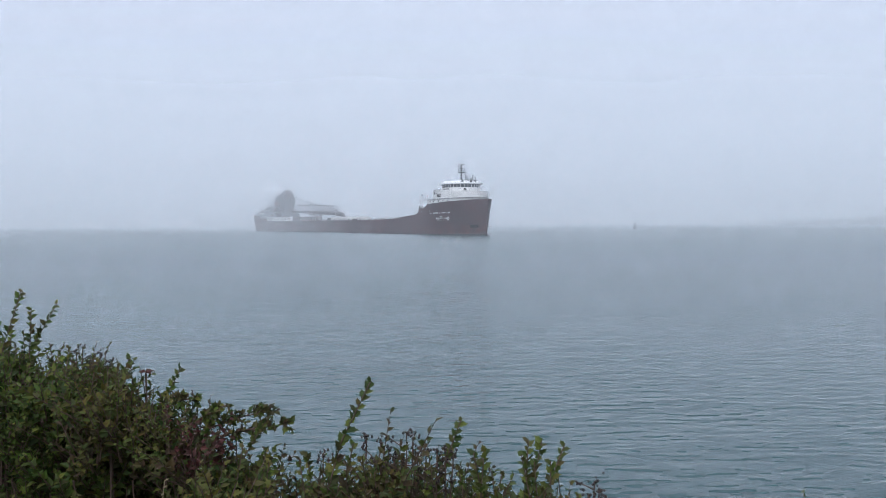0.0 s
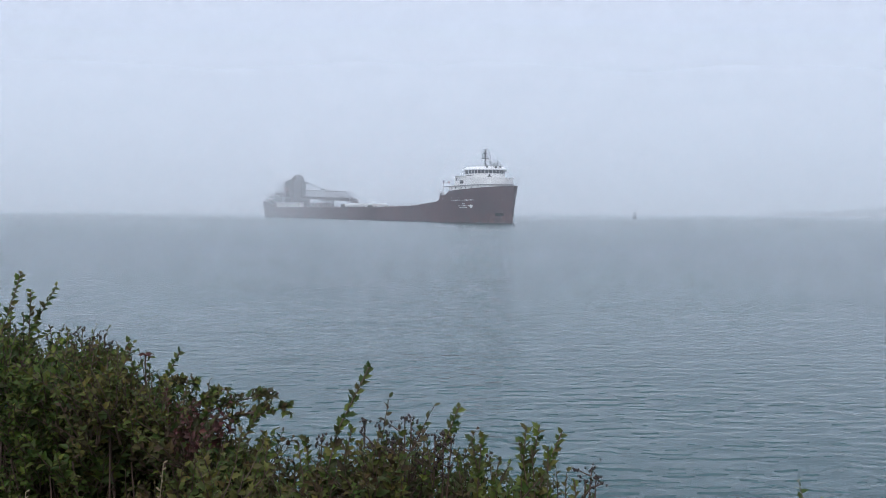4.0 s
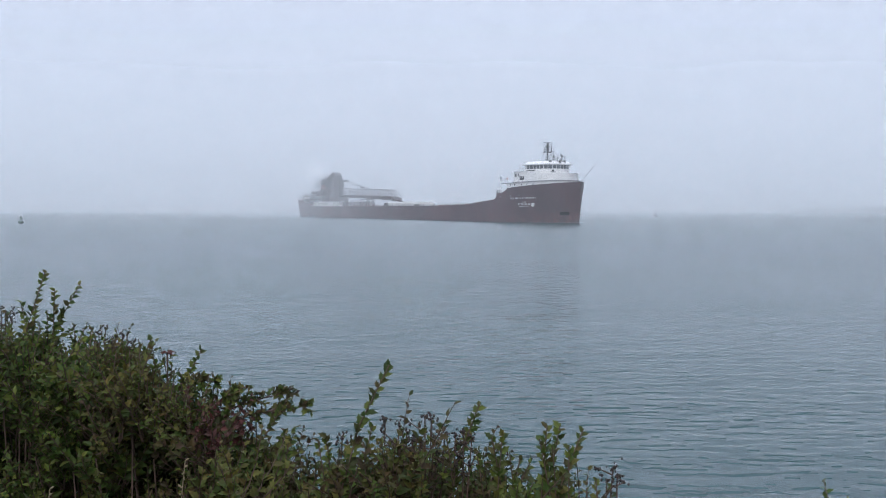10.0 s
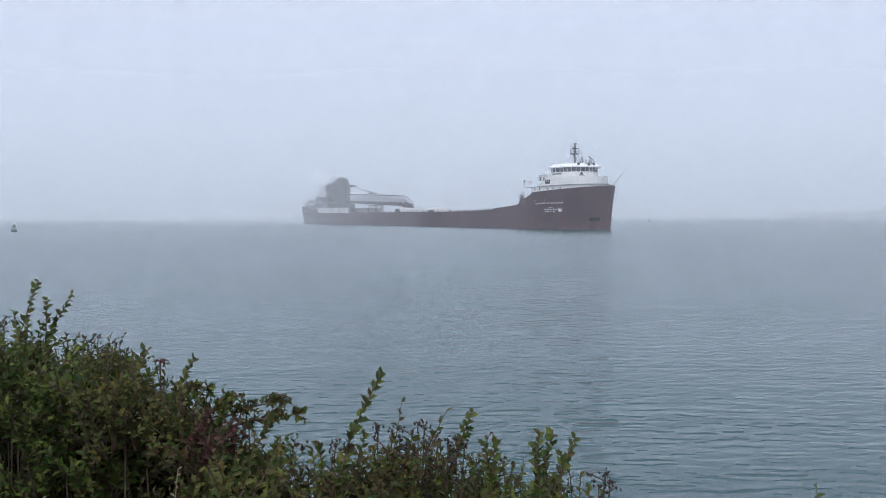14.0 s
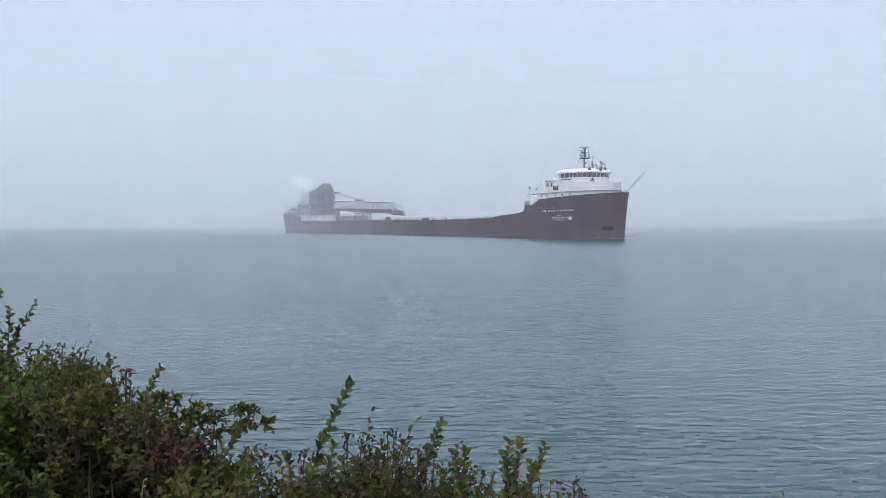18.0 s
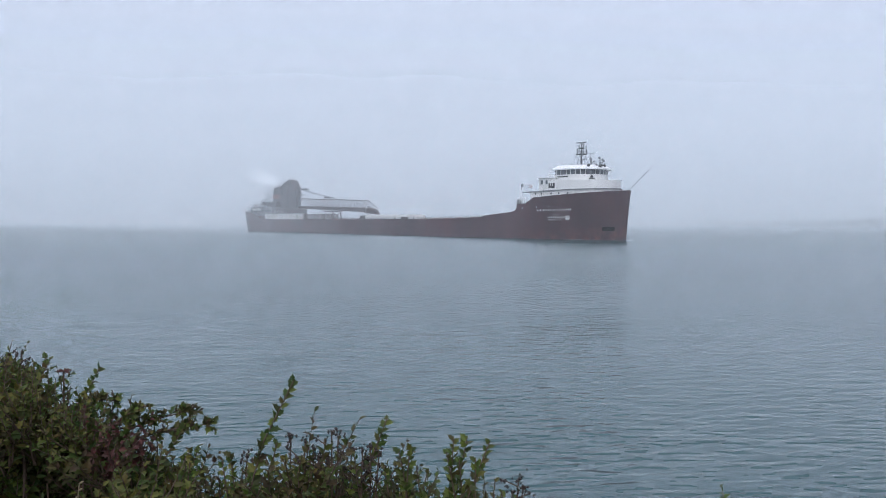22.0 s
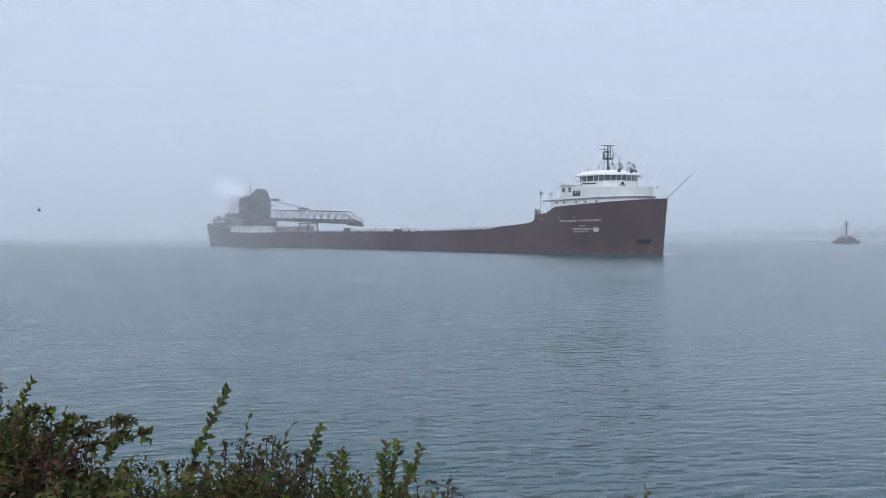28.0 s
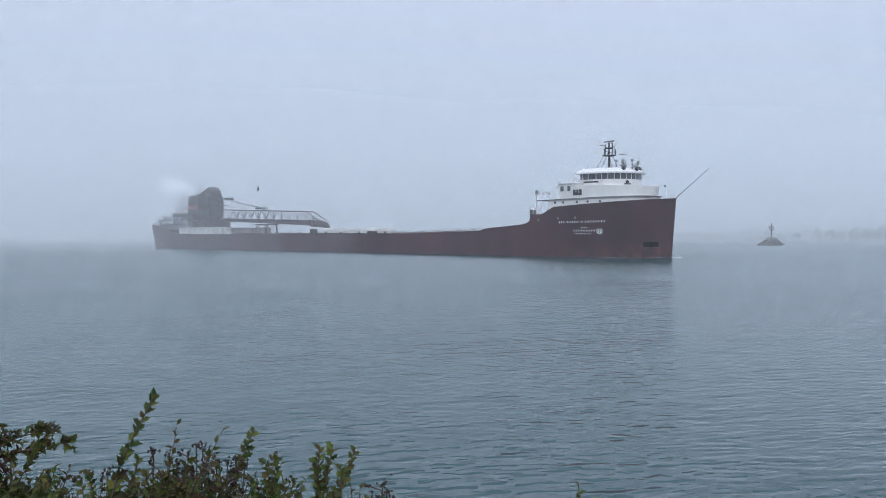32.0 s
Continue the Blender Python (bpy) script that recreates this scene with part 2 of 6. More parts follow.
def water_material():
    m = bpy.data.materials.new("river_water")
    m.use_nodes = True
    n, l = m.node_tree.nodes, m.node_tree.links
    b = n["Principled BSDF"]
    b.inputs["Base Color"].default_value = (0.017, 0.057, 0.062, 1)
    b.inputs["IOR"].default_value = 1.333
    b.inputs["Specular IOR Level"].default_value = 0.95
    tc = n.new("ShaderNodeTexCoord")
    heights = []
    for sx, sy, rot, scale, detail, amount in ((0.55, 1.0, 0.20, 0.36, 1, 0.13), (0.48, 1.0, -0.22, 1.8, 1, 0.105), (0.45, 1.0, 0.30, 3.8, 0, 0.050), (0.5, 1.0, -0.3, 7.5, 0, 0.012), (0.6, 1.0, 0.1, 0.045, 1, 0.35)):
        mp, ns, mu = n.new("ShaderNodeMapping"), n.new("ShaderNodeTexNoise"), n.new("ShaderNodeMath")
        mp.inputs["Scale"].default_value = (sx, sy, 1)
        mp.inputs["Rotation"].default_value = (0, 0, rot)
        ns.inputs["Scale"].default_value, ns.inputs["Detail"].default_value = scale, detail
        mu.operation = "MULTIPLY"
        mu.inputs[1].default_value = amount
        l.new(tc.outputs["Object"], mp.inputs[0])
        l.new(mp.outputs[0], ns.inputs["Vector"])
        l.new(ns.outputs["Fac"], mu.inputs[0])
        heights.append(mu.outputs[0])
    total = heights[0]
    for hgt in heights[1:]:
        ad = n.new("ShaderNodeMath")
        l.new(total, ad.inputs[0])
        l.new(hgt, ad.inputs[1])
        total = ad.outputs[0]
    # patches of calmer and rougher water
    pt, pr = n.new("ShaderNodeTexNoise"), n.new("ShaderNodeMapRange")
    pm = n.new("ShaderNodeMapping")
    pm.inputs["Scale"].default_value = (0.3, 1, 1)
    pt.inputs["Scale"].default_value, pt.inputs["Detail"].default_value = 0.06, 4
    pr.inputs[1].default_value, pr.inputs[2].default_value, pr.inputs[3].default_value, pr.inputs[4].default_value = 0.35, 0.65, 0.62, 1.15
    l.new(tc.outputs["Object"], pm.inputs[0])
    l.new(pm.outputs[0], pt.inputs["Vector"])
    l.new(pt.outputs["Fac"], pr.inputs[0])
    # the open channel carries more small ripples than the lee of the bank
    sp, rg = n.new("ShaderNodeSeparateXYZ"), n.new("ShaderNodeMapRange")
    rg.inputs[1].default_value, rg.inputs[2].default_value, rg.inputs[3].default_value, rg.inputs[4].default_value = 22.0, 130.0, 0.07, 0.15
    l.new(tc.outputs["Object"], sp.inputs[0])
    l.new(sp.outputs["Y"], rg.inputs[0])
    # and the water past the channel lies calmer again
    rf, rs = n.new("ShaderNodeMapRange"), n.new("ShaderNodeMath")
    rf.inputs[1].default_value, rf.inputs[2].default_value, rf.inputs[3].default_value, rf.inputs[4].default_value = 200.0, 380.0, 1.0, 0.27
    rs.operation = "MULTIPLY"
    l.new(sp.outputs["Y"], rf.inputs[0])
    l.new(rg.outputs[0], rs.inputs[0])
    l.new(rf.outputs[0], rs.inputs[1])
    l.new(rs.outputs[0], b.inputs["Roughness"])
    bp = n.new("ShaderNodeBump")
    bp.inputs["Distance"].default_value = 1.0
    calm, both = n.new("ShaderNodeMapRange"), n.new("ShaderNodeMath")
    both.operation = "MULTIPLY"
    calm.inputs[1].default_value, calm.inputs[2].default_value, calm.inputs[3].default_value, calm.inputs[4].default_value = 30.0, 170.0, 1.0, 0.6
    l.new(sp.outputs["Y"], calm.inputs[0])
    l.new(pr.outputs[0], both.inputs[0])
    l.new(calm.outputs[0], both.inputs[1])
    l.new(both.outputs[0], bp.inputs["Strength"])
    l.new(total, bp.inputs["Height"])
    # short waves run in towards the bank, steeper on the face that they turn to it
    tilt, unit = n.new("ShaderNodeVectorMath"), n.new("ShaderNodeVectorMath")
    tilt.operation, unit.operation = "ADD", "NORMALIZE"
    face, side = n.new("ShaderNodeMapRange"), n.new("ShaderNodeCombineXYZ")
    face.inputs[1].default_value, face.inputs[2].default_value, face.inputs[3].default_value, face.inputs[4].default_value = 25.0, 110.0, -0.055, -0.110
    l.new(sp.outputs["Y"], face.inputs[0])
    l.new(face.outputs[0], side.inputs[1])
    l.new(side.outputs[0], tilt.inputs[1])
    l.new(bp.outputs[0], tilt.inputs[0])
    l.new(tilt.outputs[0], unit.inputs[0])
    l.new(unit.outputs[0], b.inputs["Normal"])
    return m


def fog_material(name, amount, top, white=0.99, patch=0.15, patch_scale=0.004, side=0.0):
    """A thin sheet of droplets: lets most light through and scatters the rest both ways. It thins out upwards."""
    m = bpy.data.materials.new(name)
    m.use_nodes = True
    n, l = m.node_tree.nodes, m.node_tree.links
    n.remove(n["Principled BSDF"])
    df, tl, tp = n.new("ShaderNodeBsdfDiffuse"), n.new("ShaderNodeBsdfTranslucent"), n.new("ShaderNodeBsdfTransparent")
    for s in (df, tl):
        s.inputs["Color"].default_value = (white * 0.925, white * 0.965, white, 1)
    half, mix = n.new("ShaderNodeMixShader"), n.new("ShaderNodeMixShader")
    half.inputs[0].default_value = 0.5
    l.new(df.outputs[0], half.inputs[1])
    l.new(tl.outputs[0], half.inputs[2])
    tc, sep = n.new("ShaderNodeTexCoord"), n.new("ShaderNodeSeparateXYZ")
    l.new(tc.outputs["Object"], sep.inputs[0])
    z = n.new("ShaderNodeMapRange")
    z.interpolation_type = "SMOOTHSTEP"
    z.inputs[1].default_value, z.inputs[2].default_value, z.inputs[3].default_value, z.inputs[4].default_value = top * 0.05, top, 1.0, 0.0
    l.new(sep.outputs["Z"], z.inputs[0])
    ns, nr = n.new("ShaderNodeTexNoise"), n.new("ShaderNodeMapRange")
    ns.inputs["Scale"].default_value, ns.inputs["Detail"].default_value = patch_scale, 1
    nr.interpolation_type = "SMOOTHSTEP"
    nr.inputs[1].default_value, nr.inputs[2].default_value = 0.2, 0.8
    nr.inputs[3].default_value, nr.inputs[4].default_value = 1 - patch, 1 + patch
    l.new(tc.outputs["Object"], ns.inputs["Vector"])
    l.new(ns.outputs["Fac"], nr.inputs[0])
    m1, m2 = n.new("ShaderNodeMath"), n.new("ShaderNodeMath")
    m1.operation = m2.operation = "MULTIPLY"
    m2.inputs[1].default_value = amount
    l.new(z.outputs[0], m1.inputs[0])
    l.new(nr.outputs[0], m1.inputs[1])
    l.new(m1.outputs[0], m2.inputs[0])
    amount_out = m2.outputs[0]
    if side:
        ab, sr, m3 = n.new("ShaderNodeMath"), n.new("ShaderNodeMapRange"), n.new("ShaderNodeMath")
        ab.operation, m3.operation = "ABSOLUTE", "MULTIPLY"
        sr.interpolation_type = "SMOOTHSTEP"
        sr.inputs[1].default_value, sr.inputs[2].default_value, sr.inputs[3].default_value, sr.inputs[4].default_value = side * 0.4, side, 1.0, 0.0
        l.new(sep.outputs["X"], ab.inputs[0])
        l.new(ab.outputs[0], sr.inputs[0])
        l.new(sr.outputs[0], m3.inputs[0])
        l.new(amount_out, m3.inputs[1])
        amount_out = m3.outputs[0]
    l.new(amount_out, mix.inputs[0])
    l.new(tp.outputs[0], mix.inputs[1])
    l.new(half.outputs[0], mix.inputs[2])
    l.new(mix.outputs[0], n["Material Output"].inputs[0])
    return m


def puff_material(name, amount, colour):
    """A soft round lump of smoke: densest in the middle, nothing at its rim."""
    m = bpy.data.materials.new(name)
    m.use_nodes = True
    n, l = m.node_tree.nodes, m.node_tree.links
    n.remove(n["Principled BSDF"])
    df, tp, mix = n.new("ShaderNodeBsdfDiffuse"), n.new("ShaderNodeBsdfTransparent"), n.new("ShaderNodeMixShader")
    df.inputs["Color"].default_value = (*colour, 1)
    tc, ln, mr = n.new("ShaderNodeTexCoord"), n.new("ShaderNodeVectorMath"), n.new("ShaderNodeMapRange")
    ln.operation = "LENGTH"
    mr.interpolation_type = "SMOOTHSTEP"
    mr.inputs[1].default_value, mr.inputs[2].default_value, mr.inputs[3].default_value, mr.inputs[4].default_value = 0.05, 0.95, 1.0, 0.0
    ns, mu, am = n.new("ShaderNodeTexNoise"), n.new("ShaderNodeMath"), n.new("ShaderNodeMath")
    ns.inputs["Scale"].default_value, ns.inputs["Detail"].default_value = 2.2, 4
    mu.operation = am.operation = "MULTIPLY"
    am.inputs[1].default_value = amount * 2
    l.new(tc.outputs["Object"], ln.inputs[0])
    l.new(tc.outputs["Object"], ns.inputs["Vector"])
    l.new(ln.outputs["Value"], mr.inputs[0])
    l.new(mr.outputs[0], mu.inputs[0])
    l.new(ns.outputs["Fac"], mu.inputs[1])
    l.new(mu.outputs[0], am.inputs[0])
    l.new(am.outputs[0], mix.inputs[0])
    l.new(tp.outputs[0], mix.inputs[1])
    l.new(df.outputs[0], mix.inputs[2])
    l.new(mix.outputs[0], n["Material Output"].inputs[0])
    return m


HULL = hull_paint()
WHITE = material("white_paint", (0.66, 0.66, 0.65), 0.45, vary=0.08, scale=0.5, fine=6, bump=0.05, tint=(0.73, 0.73, 0.72), streak=(1, 1, 0.2))
WHITE_OLD = material("stained_white_paint", (0.55, 0.55, 0.53), 0.6, vary=0.25, scale=0.7, fine=5, tint=(0.70, 0.70, 0.68), streak=(1, 1, 0.15))
ROOF_WHITE = material("roof_white", (0.74, 0.75, 0.76), 0.4, vary=0.05, scale=0.6)
BROWN = material("brown_steel", (0.045, 0.030, 0.030), 0.65, vary=0.3, scale=0.6, fine=7, bump=0.2)
BLACK = material("pocket_black", (0.008, 0.008, 0.009), 0.85, vary=0.2, scale=2, spec=0.1)
DARK = material("dark_steel", (0.028, 0.028, 0.032), 0.6, vary=0.3, scale=2, fine=20)
GREY = material("grey_steel", (0.22, 0.23, 0.24), 0.5, metal=0.3, vary=0.2, scale=2, fine=20)
ORANGE = material("funnel_orange", (0.20, 0.065, 0.048), 0.55, vary=0.2, scale=1)
DECK = material("deck_red", (0.11, 0.040, 0.036), 0.75, vary=0.3, scale=0.4, fine=6)
GLASS = material("window_glass", (0.060, 0.070, 0.080), 0.08, vary=0.2, scale=1, bump=0, spec=0.8)
LETTER = material("letter_white", (0.58, 0.58, 0.57), 0.5, vary=0.12, scale=3)
RED = material("buoy_red", (0.022, 0.016, 0.016), 0.5, vary=0.2)
BUOY_GREEN = material("buoy_green", (0.050, 0.085, 0.070), 0.5, vary=0.2)
STONE = material("wet_riprap", (0.11, 0.112, 0.115), 0.75, vary=0.35, scale=1.2, fine=9, bump=0.5, per_object=0.25, bump_dist=0.05)
CONCRETE = material("stained_concrete", (0.26, 0.255, 0.24), 0.8, vary=0.25, scale=0.6, fine=8, bump=0.3)
EARTH = material("bank_earth", (0.075, 0.070, 0.040), 0.9, vary=0.4, scale=2.5, fine=30, bump=0.6, tint=(0.09, 0.11, 0.045), bump_dist=0.03)
FARWOOD = material("far_woods", (0.030, 0.045, 0.028), 0.9, vary=0.4, scale=0.08, fine=1.0, bump=0.3, per_island=0.3)
FOAM = material("foam", (0.20, 0.24, 0.26), 0.6, vary=0.25, scale=2, fine=12, bump=0.4)
BARK = material("red_brown_bark", (0.070, 0.042, 0.030), 0.75, vary=0.35, scale=30, fine=160, bump=0.3, bump_dist=0.002)
SEED = material("seed_capsules", (0.026, 0.016, 0.014), 0.8, vary=0.4, scale=20, fine=120, per_island=0.45, bump_dist=0.002)
STRAW = material("dry_straw", (0.16, 0.13, 0.075), 0.8, vary=0.3, scale=20, fine=120, per_island=0.3)
LEAF_GREEN = ramp_material("green_leaves", [(0.036, 0.064, 0.013), (0.064, 0.096, 0.017), (0.040, 0.070, 0.018), (0.118, 0.146, 0.028), (0.058, 0.070, 0.017), (0.028, 0.052, 0.014), (0.052, 0.048, 0.018)], 0.58, 0.3)
LEAF_TURN = ramp_material("turning_leaves", [(0.046, 0.060, 0.017), (0.070, 0.054, 0.020), (0.044, 0.030, 0.018), (0.038, 0.064, 0.017), (0.066, 0.076, 0.018), (0.060, 0.034, 0.020)], 0.6, 0.3)
LEAF_YELLOW = ramp_material("yellow_green_leaves", [(0.080, 0.095, 0.022), (0.046, 0.072, 0.018), (0.120, 0.112, 0.026), (0.055, 0.066, 0.018), (0.095, 0.075, 0.024), (0.040, 0.050, 0.018)], 0.62, 0.25)
LEAF_RED = ramp_material("red_leaves", [(0.070, 0.020, 0.020), (0.050, 0.024, 0.020), (0.085, 0.026, 0.024), (0.045, 0.034, 0.018)], 0.5, 0.25)
GULL_W = material("gull_white", (0.55, 0.55, 0.55), 0.8, vary=0.1)
GULL_G = material("gull_grey", (0.10, 0.10, 0.11), 0.8, vary=0.15)


# ---- mesh helpers ----
def mesh_of(name, bm, mat, smooth=False):
    me = bpy.data.meshes.new(name)
    bmesh.ops.recalc_face_normals(bm, faces=bm.faces)
    bm.to_mesh(me)
    bm.free()
    if smooth:
        for p in me.polygons:
            p.use_smooth = True
    if mat:
        me.materials.append(mat)
    return me


def part(name, bm, mat, parent, label="", smooth=False):
    ob = new(name, mesh_of(name, bm, mat, smooth))
    ob.parent = parent
    if label:
        ob["label"] = label
    return ob


def again(name, me, parent, m):
    """One more piece on the same mesh."""
    ob = new(name, me)
    ob.parent = parent
    ob.matrix_local = m
    return ob


def root(name, at=(0, 0, 0), turn=0):
    e = new(name)
    e.matrix_world = pose(*at, 0, 0, turn)
    return e


def bm_new():
    return bmesh.new()


def box(bm, x0, x1, y0, y1, z0, z1, bevel=0.0):
    vs = [bm.verts.new(p) for p in ((x0, y0, z0), (x1, y0, z0), (x1, y1, z0), (x0, y1, z0), (x0, y0, z1), (x1, y0, z1), (x1, y1, z1), (x0, y1, z1))]
    fs = [bm.faces.new([vs[i] for i in f]) for f in ((3, 2, 1, 0), (4, 5, 6, 7), (0, 1, 5, 4), (1, 2, 6, 5), (2, 3, 7, 6), (3, 0, 4, 7))]
    if bevel:
        bmesh.ops.bevel(bm, geom=list({e for f in fs for e in f.edges}), offset=bevel, segments=1, affect="EDGES")
    return bm


def tube(bm, pts, radii, sides=6):
    """A tapered tube along a row of points."""
    rings = []
    pts = [Vector(p) for p in pts]
    if not isinstance(radii, (list, tuple)):
        radii = [radii] * len(pts)
    for i, p in enumerate(pts):
        d = (pts[min(i + 1, len(pts) - 1)] - pts[max(i - 1, 0)]).normalized()
        a = d.orthogonal().normalized() if i == 0 else (a - d * a.dot(d)).normalized()
        b = d.cross(a)
        rings.append([bm.verts.new(p + radii[i] * (a * math.cos(2 * math.pi * k / sides) + b * math.sin(2 * math.pi * k / sides))) for k in range(sides)])
    for r0, r1 in zip(rings, rings[1:]):
        for k in range(sides):
            bm.faces.new((r0[k], r0[(k + 1) % sides], r1[(k + 1) % sides], r1[k]))
    bm.faces.new(rings[0][::-1])
    bm.faces.new(rings[-1])
    return bm


def prism(bm, outline, z0, z1, shrink=1.0, centre=(0, 0)):
    """An outline in plan, drawn up from z0 to z1; z0, z1 may be functions of (x, y)."""
    f0 = z0 if callable(z0) else (lambda x, y: z0)
    f1 = z1 if callable(z1) else (lambda x, y: z1)
    lo = [bm.verts.new((x, y, f0(x, y))) for x, y in outline]
    up = [bm.verts.new((centre[0] + (x - centre[0]) * shrink, centre[1] + (y - centre[1]) * shrink, f1(x, y))) for x, y in outline]
    n = len(outline)
    for i in range(n):
        bm.faces.new((lo[i], lo[(i + 1) % n], up[(i + 1) % n], up[i]))
    bm.faces.new(lo[::-1])
    bm.faces.new(up)
    return bm


def lathe(bm, profile, sides=16, at=(0, 0)):
    """Rings of (radius, z) round an upright axis."""
    rings = [[bm.verts.new((at[0] + r * math.cos(2 * math.pi * k / sides), at[1] + r * math.sin(2 * math.pi * k / sides), z)) for k in range(sides)] for r, z in profile]
    for r0, r1 in zip(rings, rings[1:]):
        for k in range(sides):
            bm.faces.new((r0[k], r0[(k + 1) % sides], r1[(k + 1) % sides], r1[k]))
    bm.faces.new(rings[0][::-1])
    bm.faces.new(rings[-1])
    return bm


# ---- setting: water, bank, fog ----
def build_setting():
    bm = bm_new()
    box(bm, -4200, 4200, -60, 4600, -3.0, 0.0)
    water = tagged(new("water", mesh_of("water", bm, water_material())), "rippled grey-green river water under fog", "water", kind="structure")
    # the near bank: one sheet from behind the viewer down into the river
    bm = bm_new()
    xs = [-900, -300, -80, -30] + [-16 + i * 1.0 for i in range(33)] + [30, 80, 300, 900]
    ys = [-900, -300, -80, -25, -8, -3, -1, 0, 0.7, 1.4, 2.1, 2.8, 3.5, 4.2, 5, 6, 7, 8, 9, 10, 11.5, 14, 20]
    grid = []
    for y in ys:
        row = []
        for x in xs:
            z = 4.0 if y < 0.5 else 4.0 - (y - 0.5) * 0.48
            z = max(z, -2.5)
            if -16 <= x <= 16 and y > -3:
                z += 0.10 * noise.noise(Vector((x * 0.5, y * 0.5, 0))) - 0.015 * max(0, x)
            row.append(bm.verts.new((x, y, z)))
        grid.append(row)
    for r0, r1 in zip(grid, grid[1:]):
        for i in range(len(xs) - 1):
            bm.faces.new((r0[i], r0[i + 1], r1[i + 1], r1[i]))
    tagged(new("ground", mesh_of("ground", bm, EARTH, True)), "earth river bank sloping down to the water", "ground", kind="structure")
    return water


def build_fog():
    """Sheets of fog across the river, thin near the bank and thicker beyond the channel."""
    depth = lambda y: 0.0005 * y if y < 220 else 0.110 + 0.0009 * (y - 220) if y < 400 else 0.272 + 0.0031 * (y - 400) if y < 580 else 0.830 + 0.0055 * (y - 580)
    ys = [90, 130, 175, 220, 260, 300, 360, 405] + [432 + 27 * i for i in range(6)] + [595, 630, 670, 720, 800, 920, 1150, 1450]
    before = 0.0
    for i, y in enumerate(ys):
        a = 1 - math.exp(-(depth(y) - depth(before)))
        before = y
        bm = bm_new()
        top = 190 + 0.12 * y
        w = 500 + 1.6 * y
        vs = [bm.verts.new(p) for p in ((-w, 0, 0.02), (w, 0, 0.02), (w, 0, top), (-w, 0, top))]
        bm.faces.new(vs)
        ob = new("fog_sheet", mesh_of("fog_sheet", bm, fog_material("fog", a, top)))
        ob.matrix_world = pose(17 * (i % 5), y, 0)
        tagged(ob, "thin drifting sheet of pale grey river fog", "fog", "river fog", kind="stuff")


def build_far_shore():
    """A low wooded shore, all but lost in the fog."""
    rnd = random.Random(5)
    bm = bm_new()
    for k in range(260):
        u = k / 259
        x, y = 360 + 600 * u + rnd.uniform(-4, 4), 810 - 40 * u + rnd.uniform(0, 36)
        hgt, r = rnd.uniform(6, 10) * (0.5 + 1.9 * u), rnd.uniform(3, 6)
        prof = [(r * 0.5, 0.0), (r, hgt * 0.35), (r * 0.85, hgt * 0.7), (r * 0.3, hgt)]
        sides = 7
        rings = [[bm.verts.new((x + q * rnd.uniform(0.75, 1.25) * math.cos(2 * math.pi * s / sides), y + q * rnd.uniform(0.75, 1.25) * math.sin(2 * math.pi * s / sides), z * rnd.uniform(0.93, 1.07))) for s in range(sides)] for q, z in prof]
        for r0, r1 in zip(rings, rings[1:]):
            for s in range(sides):
                bm.faces.new((r0[s], r0[(s + 1) % sides], r1[(s + 1) % sides], r1[s]))
        bm.faces.new(rings[-1])
    tagged(new("far_woods", mesh_of("far_woods", bm, FARWOOD)), "distant wooded shore fading into fog", "woods", kind="stuff")


def build_fog_bank():
    """A denser bank that drifts along with the after half of the freighter."""
    bank = root("fog_bank")
    tagged(bank, "denser bank of pale fog drifting round the freighter's stern", "fog", kind="stuff")
    for k, x in enumerate((-100, -136, -170, -200, -226)):
        bm = bm_new()
        bm.faces.new([bm.verts.new(p) for p in ((-170, 0, 0.02), (170, 0, 0.02), (170, 0, 120), (-170, 0, 120))])
        ob = part("fog_sheet", bm, fog_material("bank_fog", 0.068, 100.0, 0.99, 0.3, 0.012, 165.0), bank)
        ob.matrix_local = pose(x, -4, 0, 0, 0, 45)
    return bank


# ---- the freighter: bow along +x, stem head at x = 0, water at z = 0 ----
LOA, HALF = 245.7, 11.43


def stem_x(z):
    return -1.0 + 1.0 * min(max(z, -1) / 14.5, 1.1)


def half_breadth(x, z):
    """Half the hull's width at x and height z."""
    f = min(max(z, 0) / 14.0, 1.0)
    lb, n = 36 - 8 * f, 2.0 + 0.5 * f
    xb = stem_x(z) - lb
    if x > xb:
        u = min((x - xb) / lb, 1.0)
        return HALF * max(1 - u ** n, 0.0) ** (0.84 - 0.12 * f)
    g = min(max(z, 0) / 8.0, 1.0)
    ls = 20 - 5 * g
    xe = -LOA + 1.3 * (1 - g)
    if x < xe + ls:
        u = min((xe + ls - x) / ls, 1.0)
        return HALF * max(1 - u ** 2.4, 0.0) ** 0.5
    return HALF


SHEER = [(-245.7, 10.0), (-236, 9.7), (-231, 9.2), (-224, 8.0), (-218, 6.1), (-205, 5.75), (-90, 5.8), (-79, 6.0), (-53, 6.65), (-51.6, 7.3), (-43, 7.95), (-38.2, 8.4), (-36.6, 8.9), (-35.95, 9.5), (-35.75, 10.9), (-32, 11.0), (-28.4, 12.8), (0, 14.56)]


def sheer(x):
    for (x0, z0), (x1, z1) in zip(SHEER, SHEER[1:]):
        if x <= x1:
            return z0 + (z1 - z0) * max(0, (x - x0) / (x1 - x0))
    return SHEER[-1][1]


